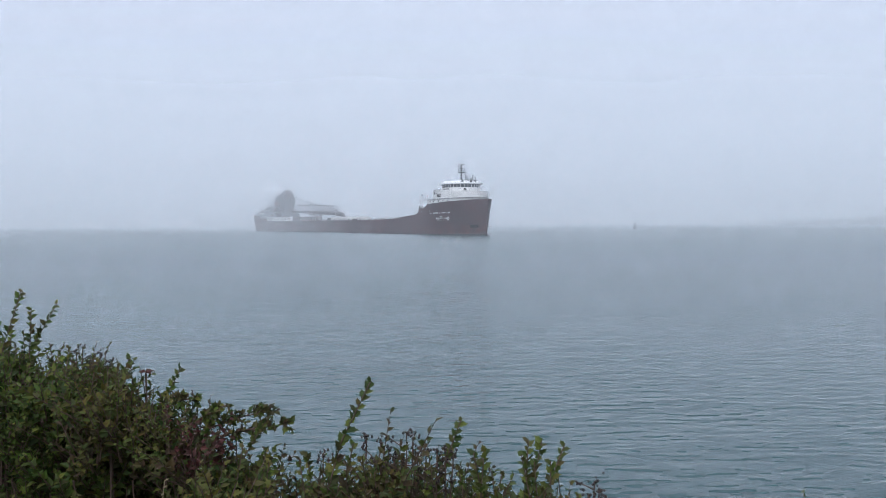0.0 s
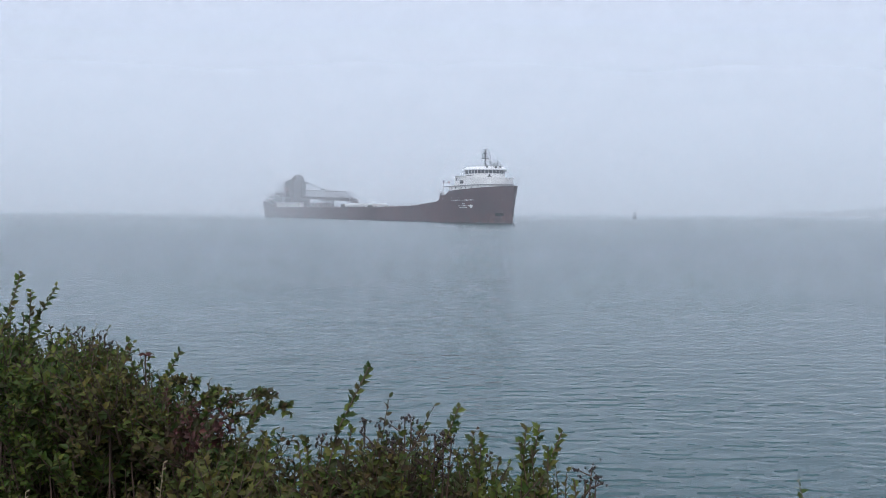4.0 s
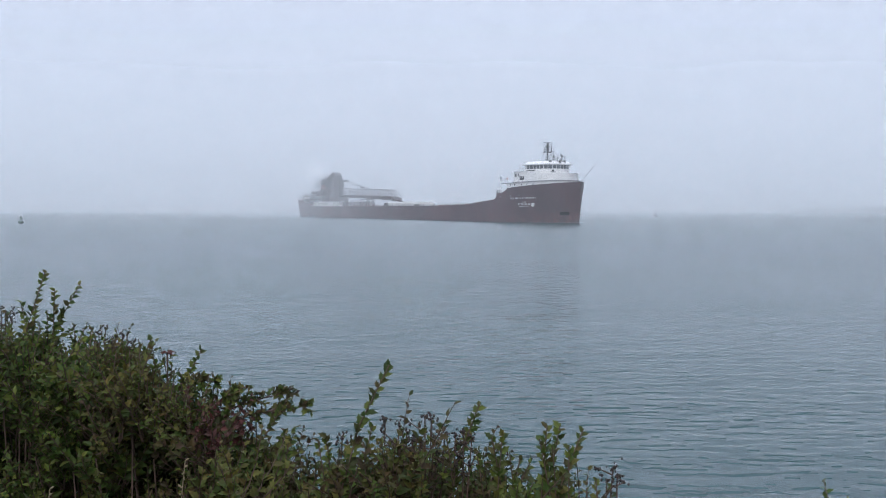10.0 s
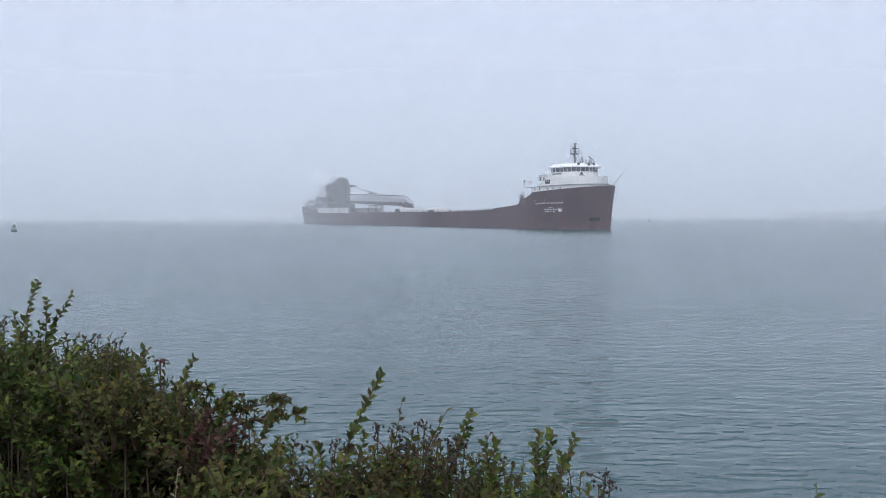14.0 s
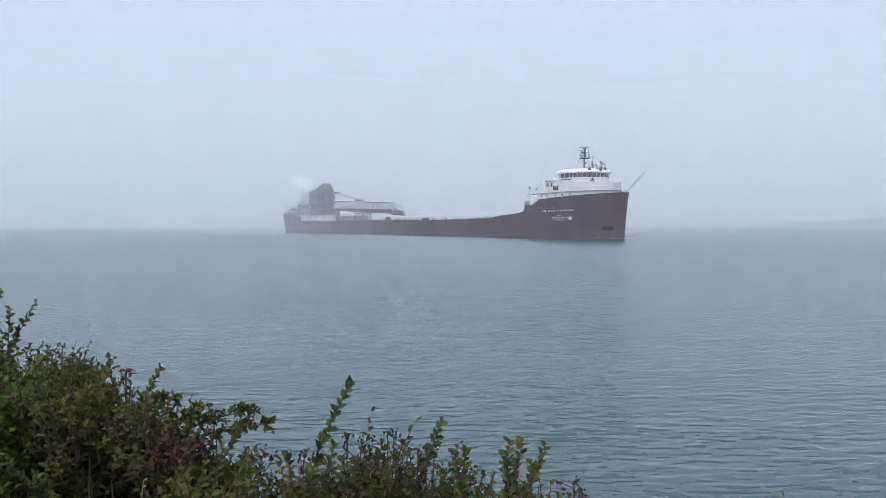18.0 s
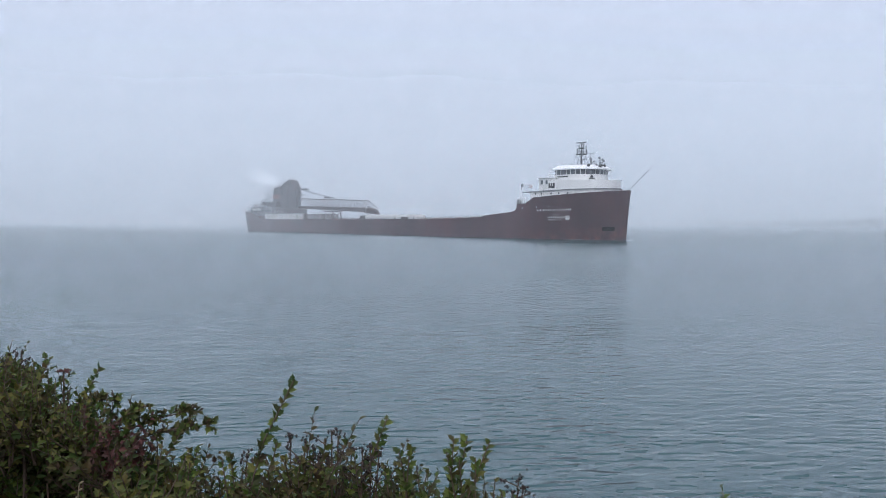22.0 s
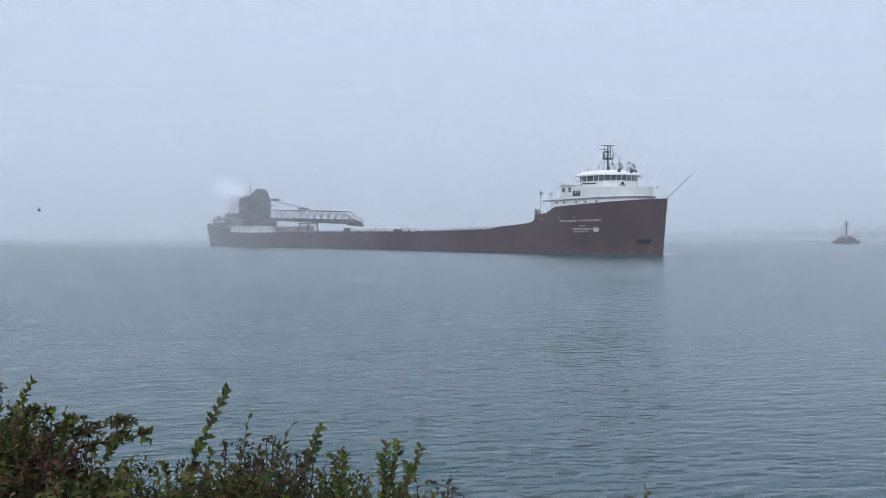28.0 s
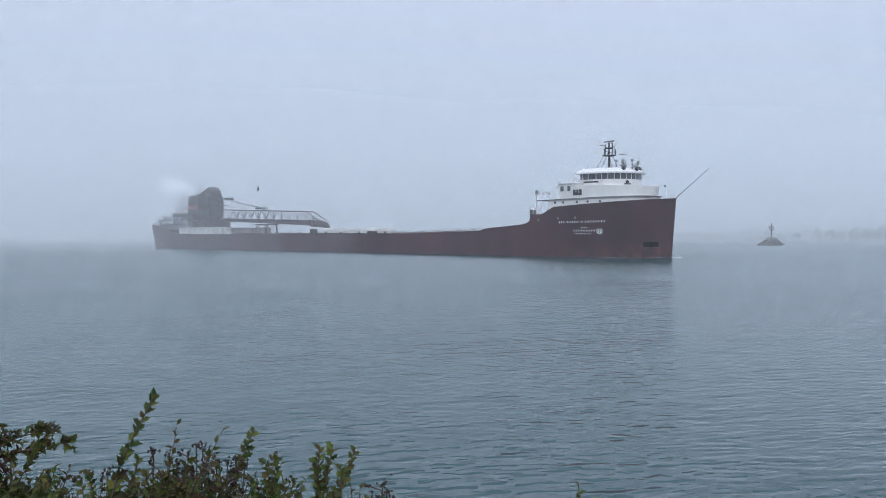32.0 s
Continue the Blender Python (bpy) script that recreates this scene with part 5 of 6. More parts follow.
def build_gull(name_label, size):
    """A gull: body with head and tail, and two wings that beat."""
    g = root("gull")
    tagged(g, name_label, "bird", "gulls")
    bm = bm_new()
    tube(bm, [(-0.30, 0, 0.02), (-0.2, 0, 0), (-0.05, 0, 0), (0.10, 0, 0.02), (0.19, 0, 0.05), (0.25, 0, 0.05), (0.29, 0, 0.04)], [0.015, 0.045, 0.075, 0.07, 0.045, 0.045, 0.01], 8)
    scale_bm(bm, size)
    part("body", bm, GULL_G, g, "", True)
    bm = bm_new()
    vs = [bm.verts.new(p) for p in ((-0.2, 0.02, 0.01), (-0.2, -0.02, 0.01), (-0.42, -0.08, 0.01), (-0.42, 0.08, 0.01), (-0.2, 0.02, 0.03), (-0.2, -0.02, 0.03), (-0.42, -0.08, 0.02), (-0.42, 0.08, 0.02))]
    for f in ((0, 1, 2, 3), (7, 6, 5, 4), (0, 1, 5, 4), (1, 2, 6, 5), (2, 3, 7, 6), (3, 0, 4, 7)):
        bm.faces.new([vs[j] for j in f])
    scale_bm(bm, size)
    part("tail", bm, GULL_W, g)
    wings = []
    for s in (1, -1):
        bm = bm_new()
        out = [(0.09, 0.0), (0.13, 0.25), (0.07, 0.5), (-0.06, 0.72), (-0.09, 0.68), (-0.05, 0.45), (-0.09, 0.2), (-0.10, 0.0)]
        lo = [bm.verts.new((x, s * y, -0.006 + 0.05 * math.sin(y * 3.2))) for x, y in out]
        hi = [bm.verts.new((x, s * y, 0.012 + 0.05 * math.sin(y * 3.2))) for x, y in out]
        for i in range(8):
            j = (i + 1) % 8
            bm.faces.new((lo[i], lo[j], hi[j], hi[i]))
        bm.faces.new(lo)
        bm.faces.new(hi)
        scale_bm(bm, size)
        w = part("wing", bm, GULL_G, g)
        w.matrix_local = pose(0, s * 0.05, 0.03)
        wings.append(w)
    return g, wings


# ---- shrubs on the bank ----
def leaf_shape(kind, ln, rnd):
    """Outline of a blade along +x with a folded midrib; lobed for the broad kind."""
    if kind == "lobed":
        half = [(0.0, 0.0), (0.06, 0.20), (0.26, 0.44), (0.38, 0.22), (0.62, 0.36), (0.70, 0.15), (1.0, 0.0)]
    else:
        half = [(0.0, 0.0), (0.15, 0.17), (0.38, 0.28), (0.7, 0.17), (1.0, 0.0)]
    fold, droop = rnd.uniform(0.15, 0.55), rnd.uniform(0.05, 0.35)
    verts, faces = [], []
    mid = [(x * ln, 0.0, -droop * ln * x * x) for x, _ in half]
    n = len(half)
    verts += mid
    for s in (1, -1):
        base = len(verts)
        verts += [(x * ln, s * y * ln * 0.92, fold * y * ln - droop * ln * x * x) for x, y in half[1:-1]]
        for i in range(n - 1):
            a, b = i, i + 1
            pa = None if i == 0 else base + i - 1
            pb = None if i == n - 2 else base + i
            f = [v for v in (a, b, pb, pa) if v is not None]
            faces.append(f if s > 0 else f[::-1])
    return verts, faces


def leaf_pool(rnd, count=10):
    return [leaf_shape("lobed" if i % 3 else "plain", 1.0, rnd) for i in range(count)]


def put_leaf(acc, shape, at, aim, up, size):
    """Adds a blade to the lists of one joined mesh."""
    d = Vector(aim).normalized()
    y = Vector(up).cross(d)
    if y.length < 1e-4:
        y = d.orthogonal()
    y.normalize()
    z = d.cross(y)
    base = len(acc[0])
    for a, b, c in shape[0]:
        acc[0].append(Vector(at) + size * (d * a + y * b + z * c))
    acc[1] += [[base + i for i in f] for f in shape[1]]


def finish(acc, name, mat, parent, label=""):
    me = bpy.data.meshes.new(name)
    me.from_pydata([tuple(v) for v in acc[0]], [], acc[1])
    me.materials.append(mat)
    ob = new(name, me)
    ob.parent = parent
    if label:
        ob["label"] = label
    return ob


def curve_points(a, b, bend, rnd, n=7):
    a, b = Vector(a), Vector(b)
    side = Vector((rnd.uniform(-1, 1), rnd.uniform(-1, 1), 0)) * bend
    return [a.lerp(b, t) + side * math.sin(math.pi * t) * (1 - 0.4 * t) for t in [i / (n - 1) for i in range(n)]]


def along(pts, t):
    f = t * (len(pts) - 1)
    i = min(int(f), len(pts) - 2)
    return pts[i].lerp(pts[i + 1], f - i), (pts[i + 1] - pts[i]).normalized()


EYE = 5.66


def at_tan(u, v, d):
    """A place d metres out, at the tangents u across and v up as seen from the standing eye."""
    return (u * d - 0.021, d + 0.018, EYE + 0.002 + v * d)


def bank_z(y):
    return 4.0 - max(0, y - 0.5) * 0.48


def sprig(bush, pts, count, size, acc, rnd, pool, start=0.25, upright=0.6):
    """Leaves set alternately along a stem, smaller towards the tip."""
    for k in range(count):
        t = start + (1 - start) * (k + 0.5) / count
        p, d = along(pts, t)
        a = k * 2.4 + rnd.uniform(-0.4, 0.4)
        o = d.orthogonal().normalized()
        side = (o * math.cos(a) + d.cross(o) * math.sin(a))
        aim = side + d * upright * rnd.uniform(0.7, 1.5)
        s = size * (1.1 - 0.5 * max(0, t - 0.6) / 0.4) * rnd.uniform(0.75, 1.2)
        put_leaf(acc, pool[rnd.randrange(len(pool))], p, aim, Vector((rnd.gauss(0, 0.6), rnd.gauss(-0.45, 0.5), rnd.gauss(0.7, 0.3))), s)


def seed_head(acc_s, p, r, rnd, n=26):
    """A flat-topped head of little dry capsules."""
    for k in range(n):
        q = Vector(p) + Vector((rnd.gauss(0, r * 0.55), rnd.gauss(0, r * 0.55), rnd.gauss(0, r * 0.42)))
        s = rnd.uniform(0.0026, 0.0042)
        base = len(acc_s[0])
        for dx, dy, dz in ((1, 0, 0), (-1, 0, 0), (0, 1, 0), (0, -1, 0), (0, 0, 1.3), (0, 0, -1.3)):
            acc_s[0].append(q + Vector((dx, dy, dz)) * s)
        acc_s[1] += [[base + i for i in f] for f in ((0, 2, 4), (2, 1, 4), (1, 3, 4), (3, 0, 4), (2, 0, 5), (1, 2, 5), (3, 1, 5), (0, 3, 5))]


PROFILE = [(-0.678, -0.105), (-0.531, -0.123), (-0.509, -0.122), (-0.476, -0.131), (-0.439, -0.151), (-0.41, -0.146), (-0.38, -0.157), (-0.368, -0.19), (-0.348, -0.194), (-0.325, -0.2), (-0.296, -0.209), (-0.291, -0.246), (-0.267, -0.26), (-0.252, -0.265), (-0.211, -0.267), (-0.202, -0.288), (-0.194, -0.309), (-0.178, -0.314), (-0.163, -0.32), (-0.136, -0.314), (-0.109, -0.309), (-0.077, -0.301), (-0.05, -0.288), (-0.005, -0.288), (0.028, -0.301), (0.041, -0.306), (0.061, -0.308), (0.087, -0.314), (0.107, -0.324), (0.126, -0.319), (0.153, -0.336), (0.166, -0.344), (0.192, -0.339), (0.207, -0.346), (0.214, -0.372)]


def profile(u):
    rough = (-0.020 if u < -0.2 else -0.013) + 0.020 * noise.noise(Vector((u * 30, 3.3, 0))) + 0.014 * noise.noise(Vector((u * 90, 7.1, 0)))
    for (u0, v0), (u1, v1) in zip(PROFILE, PROFILE[1:]):
        if u <= u1:
            return v0 + (v1 - v0) * max(0, (u - u0) / (u1 - u0)) + rough
    return PROFILE[-1][1]


TALL = [(-0.475, -0.08, 2.6, -0.1), (-0.433, -0.094, 2.75, -0.16), (-0.464, -0.101, 2.7, -0.02), (-0.505, -0.116, 2.8, 0.05), (-0.349, -0.161, 2.6, -0.12), (-0.288, -0.173, 2.5, -0.14), (-0.231, -0.222, 2.4, -0.12), (-0.253, -0.227, 2.45, -0.06), (-0.184, -0.232, 2.3, -0.16), (-0.061, -0.191, 1.9, -0.13), (0.047, -0.241, 2.1, -0.1), (0.075, -0.277, 2.05, -0.02), (0.062, -0.281, 2.05, 0.05), (0.129, -0.267, 2, -0.02), (0.145, -0.267, 2, -0.05), (0.173, -0.272, 1.98, -0.1), (-0.139, -0.279, 2.2, 0.03), (0.47, -0.369, 2.0, -0.05)]
LOW = [(-0.421, -0.147, 2.9, -0.03), (-0.391, -0.158, 2.8, -0.06), (-0.366, -0.175, 2.7, 0.04), (-0.325, -0.19, 2.6, -0.02), (-0.524, -0.127, 2.7, 0.05), (-0.487, -0.123, 2.7, -0.03), (-0.443, -0.142, 2.8, 0.04), (-0.314, -0.203, 2.5, 0.05), (-0.274, -0.243, 2.45, -0.05), (-0.189, -0.292, 2.1, -0.08), (-0.2, -0.303, 2.15, 0.05), (-0.185, -0.288, 2.1, -0.03), (-0.149, -0.283, 2.15, 0.04), (-0.109, -0.301, 2.1, 0.03), (-0.083, -0.266, 2, -0.05), (-0.046, -0.273, 2.1, 0.02), (-0.031, -0.286, 2.1, -0.03), (0.008, -0.283, 2.05, 0.03), (0.044, -0.299, 2.05, 0.04), (0.097, -0.306, 2, -0.06), (0.084, -0.303, 2, 0.03), (0.12, -0.283, 1.98, 0.05), (0.156, -0.293, 1.95, 0), (0.136, -0.293, 1.97, 0.02), (0.189, -0.333, 1.9, 0.02)]
ARCH = [((-0.288, -0.271), (-0.160, -0.243), 2.3), ((-0.285, -0.262), (-0.190, -0.228), 2.35), ((-0.290, -0.257), (-0.232, -0.218), 2.35), ((-0.330, -0.222), (-0.270, -0.213), 2.5)]
HEADS = [(-0.384, -0.151, 2.9), (-0.404, -0.142, 2.95), (-0.375, -0.165, 2.85), (-0.39, -0.176, 2.8), (-0.412, -0.149, 2.95), (-0.524, -0.124, 3), (-0.529, -0.119, 3), (-0.37, -0.185, 2.75), (-0.378, -0.149, 2.9), (-0.395, -0.164, 2.85), (-0.517, -0.131, 3), (-0.224, -0.254, 2.35), (-0.067, -0.255, 2.1), (-0.05, -0.261, 2.1), (-0.041, -0.27, 2.1), (-0.019, -0.25, 2.1), (-0.011, -0.256, 2.08), (-0.008, -0.273, 2.1), (0.028, -0.27, 2.05), (0.038, -0.278, 2.05), (-0.024, -0.28, 2.1), (0.005, -0.275, 2.1), (-0.119, -0.274, 2.2), (0.21, -0.313, 1.9), (0.215, -0.323, 1.88), (0.202, -0.329, 1.9), (0.018, -0.273, 2.05), (-0.057, -0.283, 2.1), (-0.034, -0.283, 2.05), (-0.113, -0.28, 2.2)]


def build_shrub(name, label, u0, u1, stems, seed, mats, tall, heads, depth, reach=None, blade=(0.020, 0.034), arches=()):
    rnd = random.Random(seed)
    uc = (u0 + u1) / 2
    base = (uc * 2.7, 2.7, bank_z(2.7))
    bush = root(name, (0, 0, 0))
    tagged(bush, label, "shrub", "shrubs on the bank")
    pool = leaf_pool(rnd)
    accs = [[[], []] for _ in mats]
    heads_acc = [[], []]
    twigs = bm_new()
    def foot(x, y):
        yy = y + rnd.uniform(-0.35, 0.35)
        return (x * 0.92 + rnd.uniform(-0.25, 0.25), yy, bank_z(yy) - 0.05)
    # the dense inside: clumps of short leafy side shoots on hidden stems, looser towards the viewer
    for c in range(stems // 9):
        u = rnd.uniform(u0, u1)
        vt = profile(u)
        far = rnd.random()
        v = vt + (0.022 if reach else -0.016) - (reach or 0.44 + vt) * rnd.random() ** 0.85
        if c % (7 if u < -0.2 else 5) == 0 and not reach:
            v = vt - rnd.uniform(0.0, 0.022)
        d = depth[0] + (depth[1] - depth[0]) * far
        if not reach and far < 0.5 and noise.noise(Vector((u * 13, v * 13, seed))) < -0.22:
            continue
        core = Vector(at_tan(u, v, d))
        if core.z < bank_z(d) + 0.08:
            continue
        heart = core + Vector((rnd.uniform(-0.06, 0.06), rnd.uniform(0.0, 0.12), -rnd.uniform(0.14, 0.24)))
        pick = noise.noise(Vector((u * 9, v * 9, d * 2 + seed))) * 0.9 + rnd.uniform(-0.35, 0.35) + 0.35
        acc = accs[min(max(int(pick * len(mats)), 0), len(mats) - 1)]
        size = rnd.uniform(*blade)
        lean = Vector((rnd.uniform(-0.05, 0.05), 0, 0))
        for k in range(9):
            tip = core + lean + Vector((rnd.gauss(0, 0.055), rnd.gauss(0, 0.07), rnd.gauss(-0.01, 0.042)))
            pts = curve_points(heart.lerp(tip, 0.25), tip, 0.025, rnd, 5)
            tube(twigs, pts, [0.0022, 0.0020, 0.0017, 0.0013, 0.0008], 4)
            sprig(bush, pts, rnd.randint(9, 14), size * rnd.uniform(0.85, 1.2), acc, rnd, pool, 0.2, 0.8)
        if c % 2 == 0:
            f = foot(core.x, d)
            tube(twigs, curve_points(f, heart, 0.08, rnd, 5), [0.0046, 0.0042, 0.0036, 0.003, 0.0024], 5)
    # side branches that reach out over the water, with leafy sprays along them
    for (ua, va), (ub, vb), d in arches:
        a, b = Vector(at_tan(ua, va, d + 0.1)), Vector(at_tan(ub, vb, d))
        pts = [a.lerp(b, t) + Vector((0, 0, 0.012 * math.sin(math.pi * t))) for t in [i / 8 for i in range(9)]]
        bm = bm_new()
        tube(bm, pts, [0.0038 - 0.0003 * i for i in range(9)], 6)
        part("branch", bm, BARK, bush, "reddish-brown arching branch")
        for k in range(max(6, int((b - a).length / 0.016))):
            t = rnd.uniform(0.42, 1.0)
            p, dr = along(pts, t)
            tip = p + (dr * rnd.uniform(0.3, 1.1) + Vector((rnd.uniform(-0.3, 0.3), rnd.uniform(-0.6, 0.4), rnd.uniform(-0.7, 0.7)))) * rnd.uniform(0.025, 0.055)
            sp = curve_points(p, tip, 0.008, rnd, 4)
            tube(twigs, sp, [0.0018, 0.0015, 0.0012, 0.0008], 4)
            sprig(bush, sp, rnd.randint(5, 8), rnd.uniform(0.016, 0.024), accs[rnd.randrange(len(accs))], rnd, pool, 0.15, 0.9)
    part("twig_growth", twigs, BARK, bush, "thin reddish-brown twigs")["kind"] = "stuff"
    # stems that stand out against the water, each with single leaves
    single = [None] * 4
    for i in range(4):
        me = bpy.data.meshes.new("leaf")
        sh = pool[(1, 2, 4, 5)[i]]
        me.from_pydata(sh[0], [], sh[1])
        me.materials.append((LEAF_GREEN, LEAF_YELLOW, LEAF_GREEN, mats[0])[i])
        single[i] = me
    for row, (u, v, d, lean) in enumerate(tall):
        low = (u, v, d, lean) not in TALL
        tip = at_tan(u, v, d)
        b = Vector(tip)
        drop = b.z - bank_z(d) + 0.03
        sway = rnd.uniform(-0.04, 0.06)
        # upright below, leaning over towards the tip
        pts = [b + Vector((lean * 1.25 * (1 - math.exp(-q / 0.25)), sway * q, -q)) for q in [drop * (1 - i / 14) for i in range(15)]]
        bm = bm_new()
        tube(bm, pts, [0.0052 - 0.00027 * i for i in range(15)], 6)
        stem = part("stem", bm, BARK, bush)
        ln = (pts[-1] - pts[0]).length
        start = max(0.1, 1 - (0.28 if low else 0.5) / ln)
        n = 28 if low else 58
        for k in range(n):
            t = start + (1 - start) * (k + 0.5) / n
            p, dr = along(pts, t)
            # two rows of leaves, left and right of the stem
            across = Vector((1, 0, 0)) - dr * dr.x
            across = (across if across.length > 0.2 else dr.orthogonal()).normalized()
            a = (k % 2) * math.pi + rnd.gauss(0, 0.8)
            side = across * math.cos(a) + dr.cross(across) * math.sin(a)
            aim = (side + dr * rnd.uniform(0.5, 1.5)).normalized()
            y = Vector((rnd.gauss(0, 0.5), rnd.gauss(-0.6, 0.4), rnd.gauss(0.5, 0.3))).cross(aim).normalized()
            z = aim.cross(y)
            s = (0.029 if low else 0.036) * (1.1 - 0.5 * max(0, t - 0.7) / 0.3) * rnd.uniform(0.8, 1.2)
            m = Matrix((aim, y, z)).transposed().to_4x4()
            m.translation = p
            again("leaf", single[rnd.randrange(4)], stem, m @ Matrix.Scale(s, 4))
    for u, v, d in heads:
        tip = at_tan(u, v - 0.004, d)
        pts = curve_points((tip[0] - 0.05, d + 0.05, bank_z(d)), tip, 0.05, rnd, 8)
        bm = bm_new()
        tube(bm, pts, [0.0045 - 0.0004 * i for i in range(8)], 5)
        for k in range(9):
            t = rnd.uniform(0.80, 0.99)
            p, dr = along(pts, t)
            q = p + Vector((rnd.uniform(-1, 1), rnd.uniform(-0.7, 0.7), rnd.uniform(-0.1, 1.0))) * 0.042
            tube(bm, [p, q], [0.002, 0.0012], 4)
            seed_head(heads_acc, q, 0.011, rnd, 5)
        seed_head(heads_acc, pts[-1], 0.014, rnd, 8)
        part("stem", bm, BARK, bush)
        sprig(bush, pts, 22, 0.024, accs[rnd.randrange(len(accs))], rnd, pool, max(0.1, 1 - 0.45 / (pts[-1] - pts[0]).length))
    for acc, mat in zip(accs, mats):
        if acc[0]:
            ob = finish(acc, "leaves", mat, bush)
            ob["kind"] = "stuff"
    if heads_acc[0]:
        ob = finish(heads_acc, "seed_growth", SEED, bush, "dry brown seed heads")
        ob["kind"] = "stuff"
    return bush


def build_shrubs():
    pick = lambda rows, a, b: [r for r in rows if a <= r[0] < b]
    build_shrub("shrub", "dense green shrub with upright leafy shoots", -0.72, -0.36, 5200, 41, [LEAF_GREEN, LEAF_GREEN, LEAF_YELLOW], pick(TALL + LOW, -1, -0.36), pick(HEADS, -1, -0.36), (2.3, 3.4), None, (0.019, 0.030))
    build_shrub("shrub", "green shrub turning reddish brown in autumn", -0.40, -0.17, 3200, 42, [LEAF_GREEN, LEAF_TURN, LEAF_YELLOW], pick(TALL + LOW, -0.36, -0.17), pick(HEADS, -0.36, -0.17), (2.2, 2.9), None, (0.018, 0.029), ARCH)
    build_shrub("shrub", "loose yellow-green shrub with one tall shoot", -0.28, -0.10, 420, 43, [LEAF_YELLOW, LEAF_GREEN], pick(TALL + LOW, -0.17, -0.10), pick(HEADS, -0.17, -0.08), (1.9, 2.4), None, (0.020, 0.032))
    build_shrub("shrub", "low shrub with dry brown seed heads and a tall leafy shoot", -0.14, 0.06, 1150, 44, [LEAF_TURN, LEAF_GREEN, LEAF_TURN, LEAF_YELLOW], pick(TALL + LOW, -0.10, 0.06), pick(HEADS, -0.08, 0.1), (1.85, 2.5), None, (0.018, 0.028))
    build_shrub("shrub", "low yellow-green shrub with leafy shoots", 0.03, 0.24, 560, 45, [LEAF_YELLOW, LEAF_GREEN, LEAF_TURN], pick(TALL + LOW, 0.06, 0.4), pick(HEADS, 0.1, 1), (1.85, 2.3), None, (0.020, 0.030))
    build_shrub("shrub", "small shoot with dark red autumn leaves", -0.288, -0.276, 18, 46, [LEAF_RED, LEAF_RED, LEAF_TURN], [], [], (2.2, 2.3), 0.014, (0.018, 0.026))
    build_shrub("shrub", "single leafy shoot low on the bank", 0.46, 0.48, 9, 47, [LEAF_GREEN, LEAF_YELLOW], pick(TALL, 0.4, 1), [], (1.95, 2.05), 0.03)


def build_stalk(u, v, d, label):
    """A dry flower stalk with a feathery straw-coloured plume."""
    rnd = random.Random(61)
    tip = Vector(at_tan(u, v, d))
    foot = Vector((tip.x - 0.10, d, bank_z(d) - 0.04))
    pts = [foot.lerp(tip, t) + Vector((0.05 * t * t, 0, 0)) for t in [i / 8 for i in range(9)]]
    stalk = root("dry_stalk")
    tagged(stalk, label, "plant")
    bm = bm_new()
    tube(bm, pts, [0.003 - 0.0002 * i for i in range(9)], 5)
    part("stem", bm, STRAW, stalk)
    for k in range(22):
        p, dr = along(pts, 0.80 + 0.2 * k / 21)
        side = Vector((rnd.uniform(-1, 1), rnd.uniform(-0.6, 0.6), rnd.uniform(0.1, 0.8))) * 0.035 * (1.15 - k / 24)
        bm = bm_new()
        tube(bm, [p, p + side * 0.6, p + side], [0.0012, 0.0030, 0.0010], 5)
        part("floret", bm, STRAW, stalk)


def build_red_shoot(u, v, d):
    """A thin stem topped by a tuft of wine-red leaves."""
    rnd = random.Random(62)
    tip = Vector(at_tan(u, v, d))
    foot = Vector((tip.x + 0.02, d, bank_z(d) - 0.04))
    pts = [foot.lerp(tip, i / 6) for i in range(7)]
    shoot = root("red_shoot")
    tagged(shoot, "thin shoot with a tuft of wine-red leaves", "plant")
    bm = bm_new()
    tube(bm, pts, 0.0028, 5)
    part("stem", bm, BARK, shoot)
    pool = leaf_pool(rnd, 4)
    for k in range(11):
        acc = [[], []]
        p, dr = along(pts, 1.0 if k < 7 else 0.93 - 0.015 * k)
        a = k * 0.9
        put_leaf(acc, pool[k % 4], p, (math.cos(a), 0.5 * math.sin(a), 0.15 - 0.02 * k), (0.1, -0.5, 0.8), 0.024)
        finish(acc, "leaf", LEAF_RED, shoot)


# ---- build ----
water = build_setting()
build_fog()
build_far_shore()
fog_bank = build_fog_bank()
freighter, scanner = build_ship()
bow_wave = build_bow_wave()
build_buoy((-141, 280), True, 2.7, "green channel buoy with a lantern, afloat")
build_buoy((128.8, 500), False, 4.4, "dark channel buoy with a lantern, far off in the fog")
build_beacon((281.5, 400))
build_shrubs()
build_stalk(-0.335, -0.310, 2.0, "dry straw-coloured flower stalk among the shrubs")
build_stalk(-0.50, -0.345, 2.0, "pale dry grass stalk among the shrubs")
build_red_shoot(-0.33, -0.178, 2.6)
gull_a, wings_a = build_gull("dark gull flying low over the river", 0.75)
gull_b, wings_b = build_gull("small dark bird crossing close above the water", 0.28)
gull_c, wings_c = build_gull("small dark bird darting past above the river", 0.22)


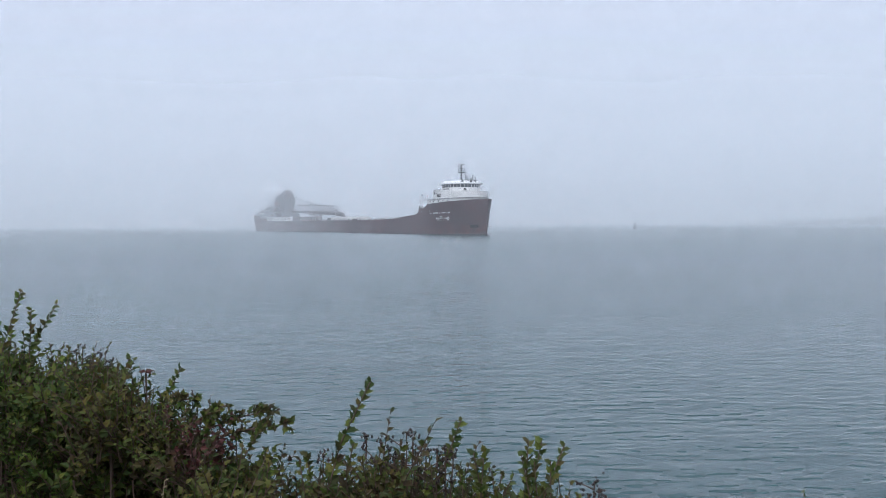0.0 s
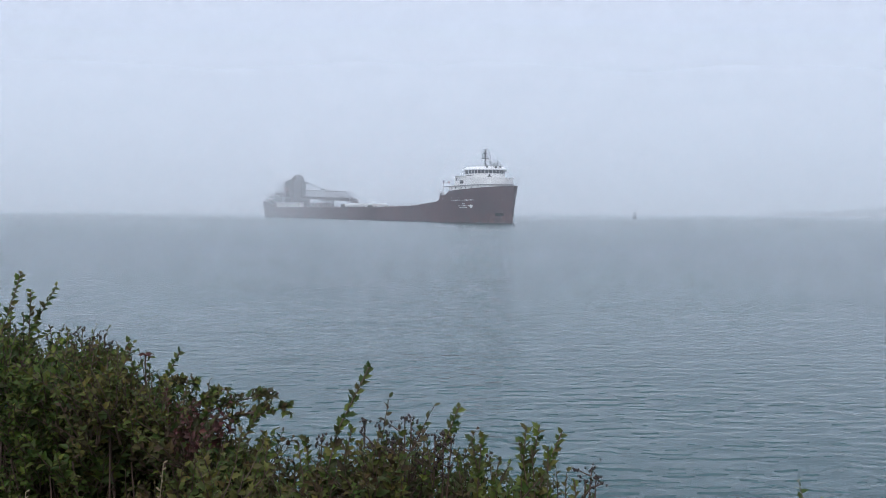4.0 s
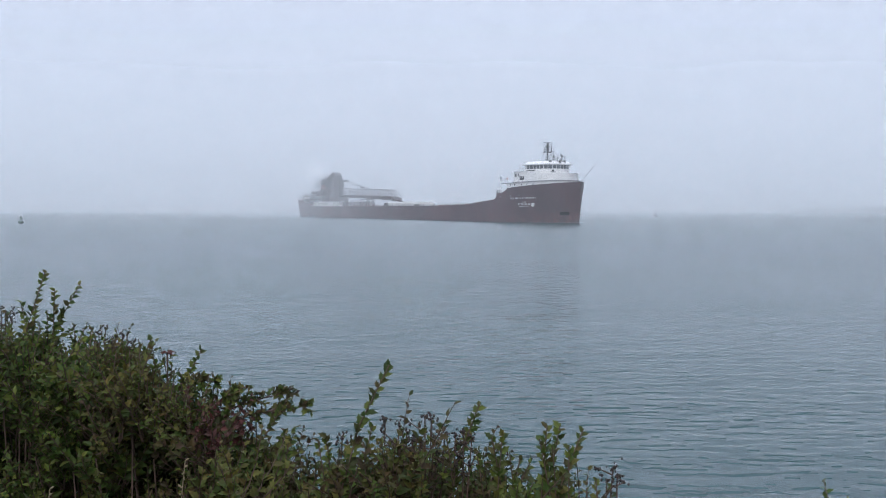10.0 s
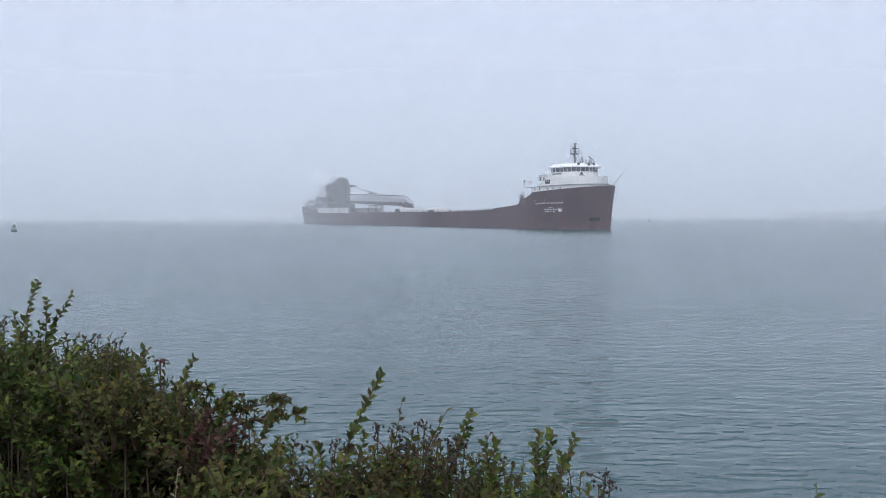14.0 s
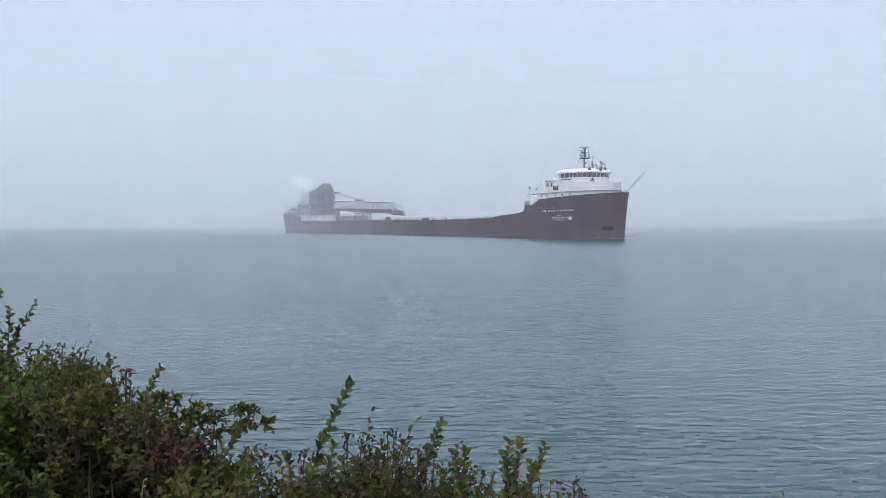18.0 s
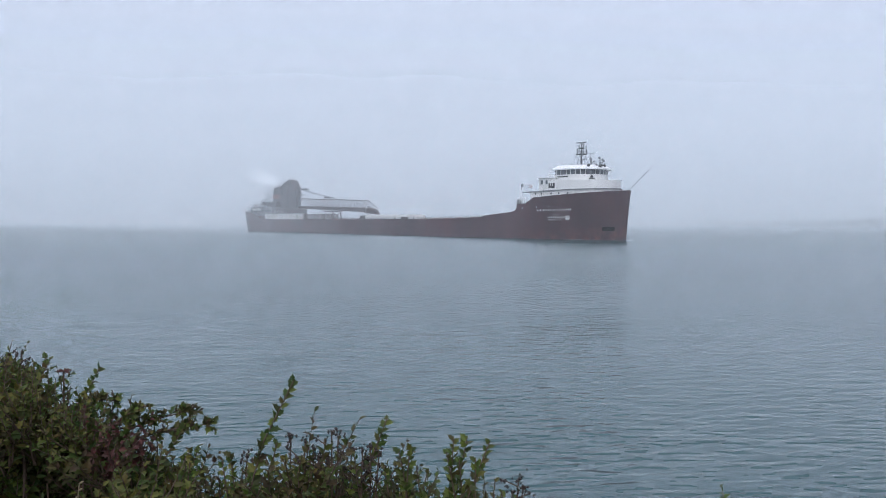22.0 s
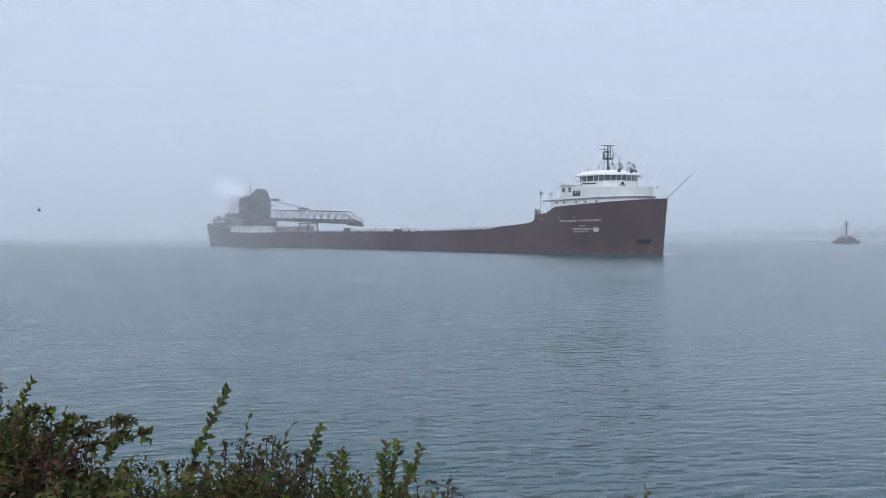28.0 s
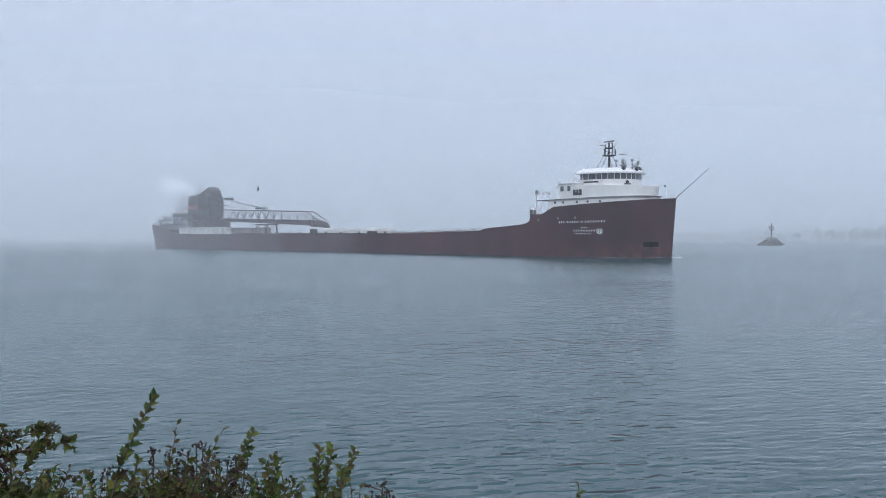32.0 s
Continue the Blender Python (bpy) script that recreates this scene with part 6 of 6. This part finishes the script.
def motions():
    course = [
        (0, pose(27.48, 343.91, 0, 0, 0, -57.87)),
        (4, pose(36.41, 326.46, 0, 0, 0, -58.01)),
        (8, pose(45.46, 308.04, 0, 0, 0, -58.06)),
        (12, pose(54.65, 288.81, 0, 0, 0, -58.00)),
        (16, pose(64.02, 268.90, 0, 0, 0, -57.85)),
        (20, pose(73.58, 248.46, 0, 0, 0, -57.61)),
        (24, pose(83.38, 227.62, 0, 0, 0, -57.27)),
        (28, pose(93.44, 206.54, 0, 0, 0, -56.83)),
        (32, pose(103.77, 185.34, 0, 0, 0, -56.29)),
    ]
    walk(freighter, course)
    walk(bow_wave, course)
    walk(fog_bank, course)
    walk(water, [(0, pose(0, 0, 0)), (16, pose(-1.6, -3.0, 0)), (32, pose(-3.4, -5.8, 0))])
    # scanner: one turn in 2.25 s
    walk(scanner, [(i * 0.5, pose(-18.9, 0, 29.75, 0, 0, 45 + (i * 0.5 - 18.9) * 160)) for i in range(65)])
    # gulls
    walk(gull_a, [(0, pose(-220, 70, 7)), (20, pose(-82, 80, 6.5)), (27.5, pose(-30.4, 89.9, 7.3)), (28.5, pose(-23.6, 91.9, 8.9)), (29.5, pose(-16.8, 93.4, 9.7)), (30.5, pose(-9.8, 94.3, 9.9)), (32, pose(1.9, 94.8, 10.6))])
    walk(gull_b, [(0, pose(90, 60, 16, 0, 0, 180)), (6, pose(43.48, 41.05, 10.48, 0, 0, 200)), (6.5, pose(23.06, 38.60, 7.57, 0, 0, 200)), (7, pose(10.45, 36.54, 5.83, 0, 0, 200)), (7.5, pose(0.07, 29.99, 4.42, 0, 0, 200)), (8, pose(-11.48, 18.71, 3.77, 0, 0, 200)), (9, pose(-32, 6, 9, 0, 0, 200)), (12, pose(-70, -30, 14, 0, 0, 200)), (32, pose(-150, -80, 12, 0, 0, 200))])
    walk(gull_c, [(0, pose(-40, -60, 16)), (9, pose(-6, -6, 14)), (9.5, pose(3.5, 22, 12.5)), (9.7, pose(9.6, 30, 8.0)), (9.9, pose(14.1, 30, 7.6)), (10.2, pose(21, 30, 8.0)), (14, pose(90, 34, 14)), (32, pose(320, 40, 16))])
    for wings, phase in ((wings_a, 0.0), (wings_b, 0.4), (wings_c, 0.9)):
        for w, s in zip(wings, (1, -1)):
            walk(w, [(i * 0.2, pose(0, s * 0.05, 0.03, s * (12 + 38 * math.sin(i * 1.5 + phase)), 0, 0)) for i in range(161)])


motions()
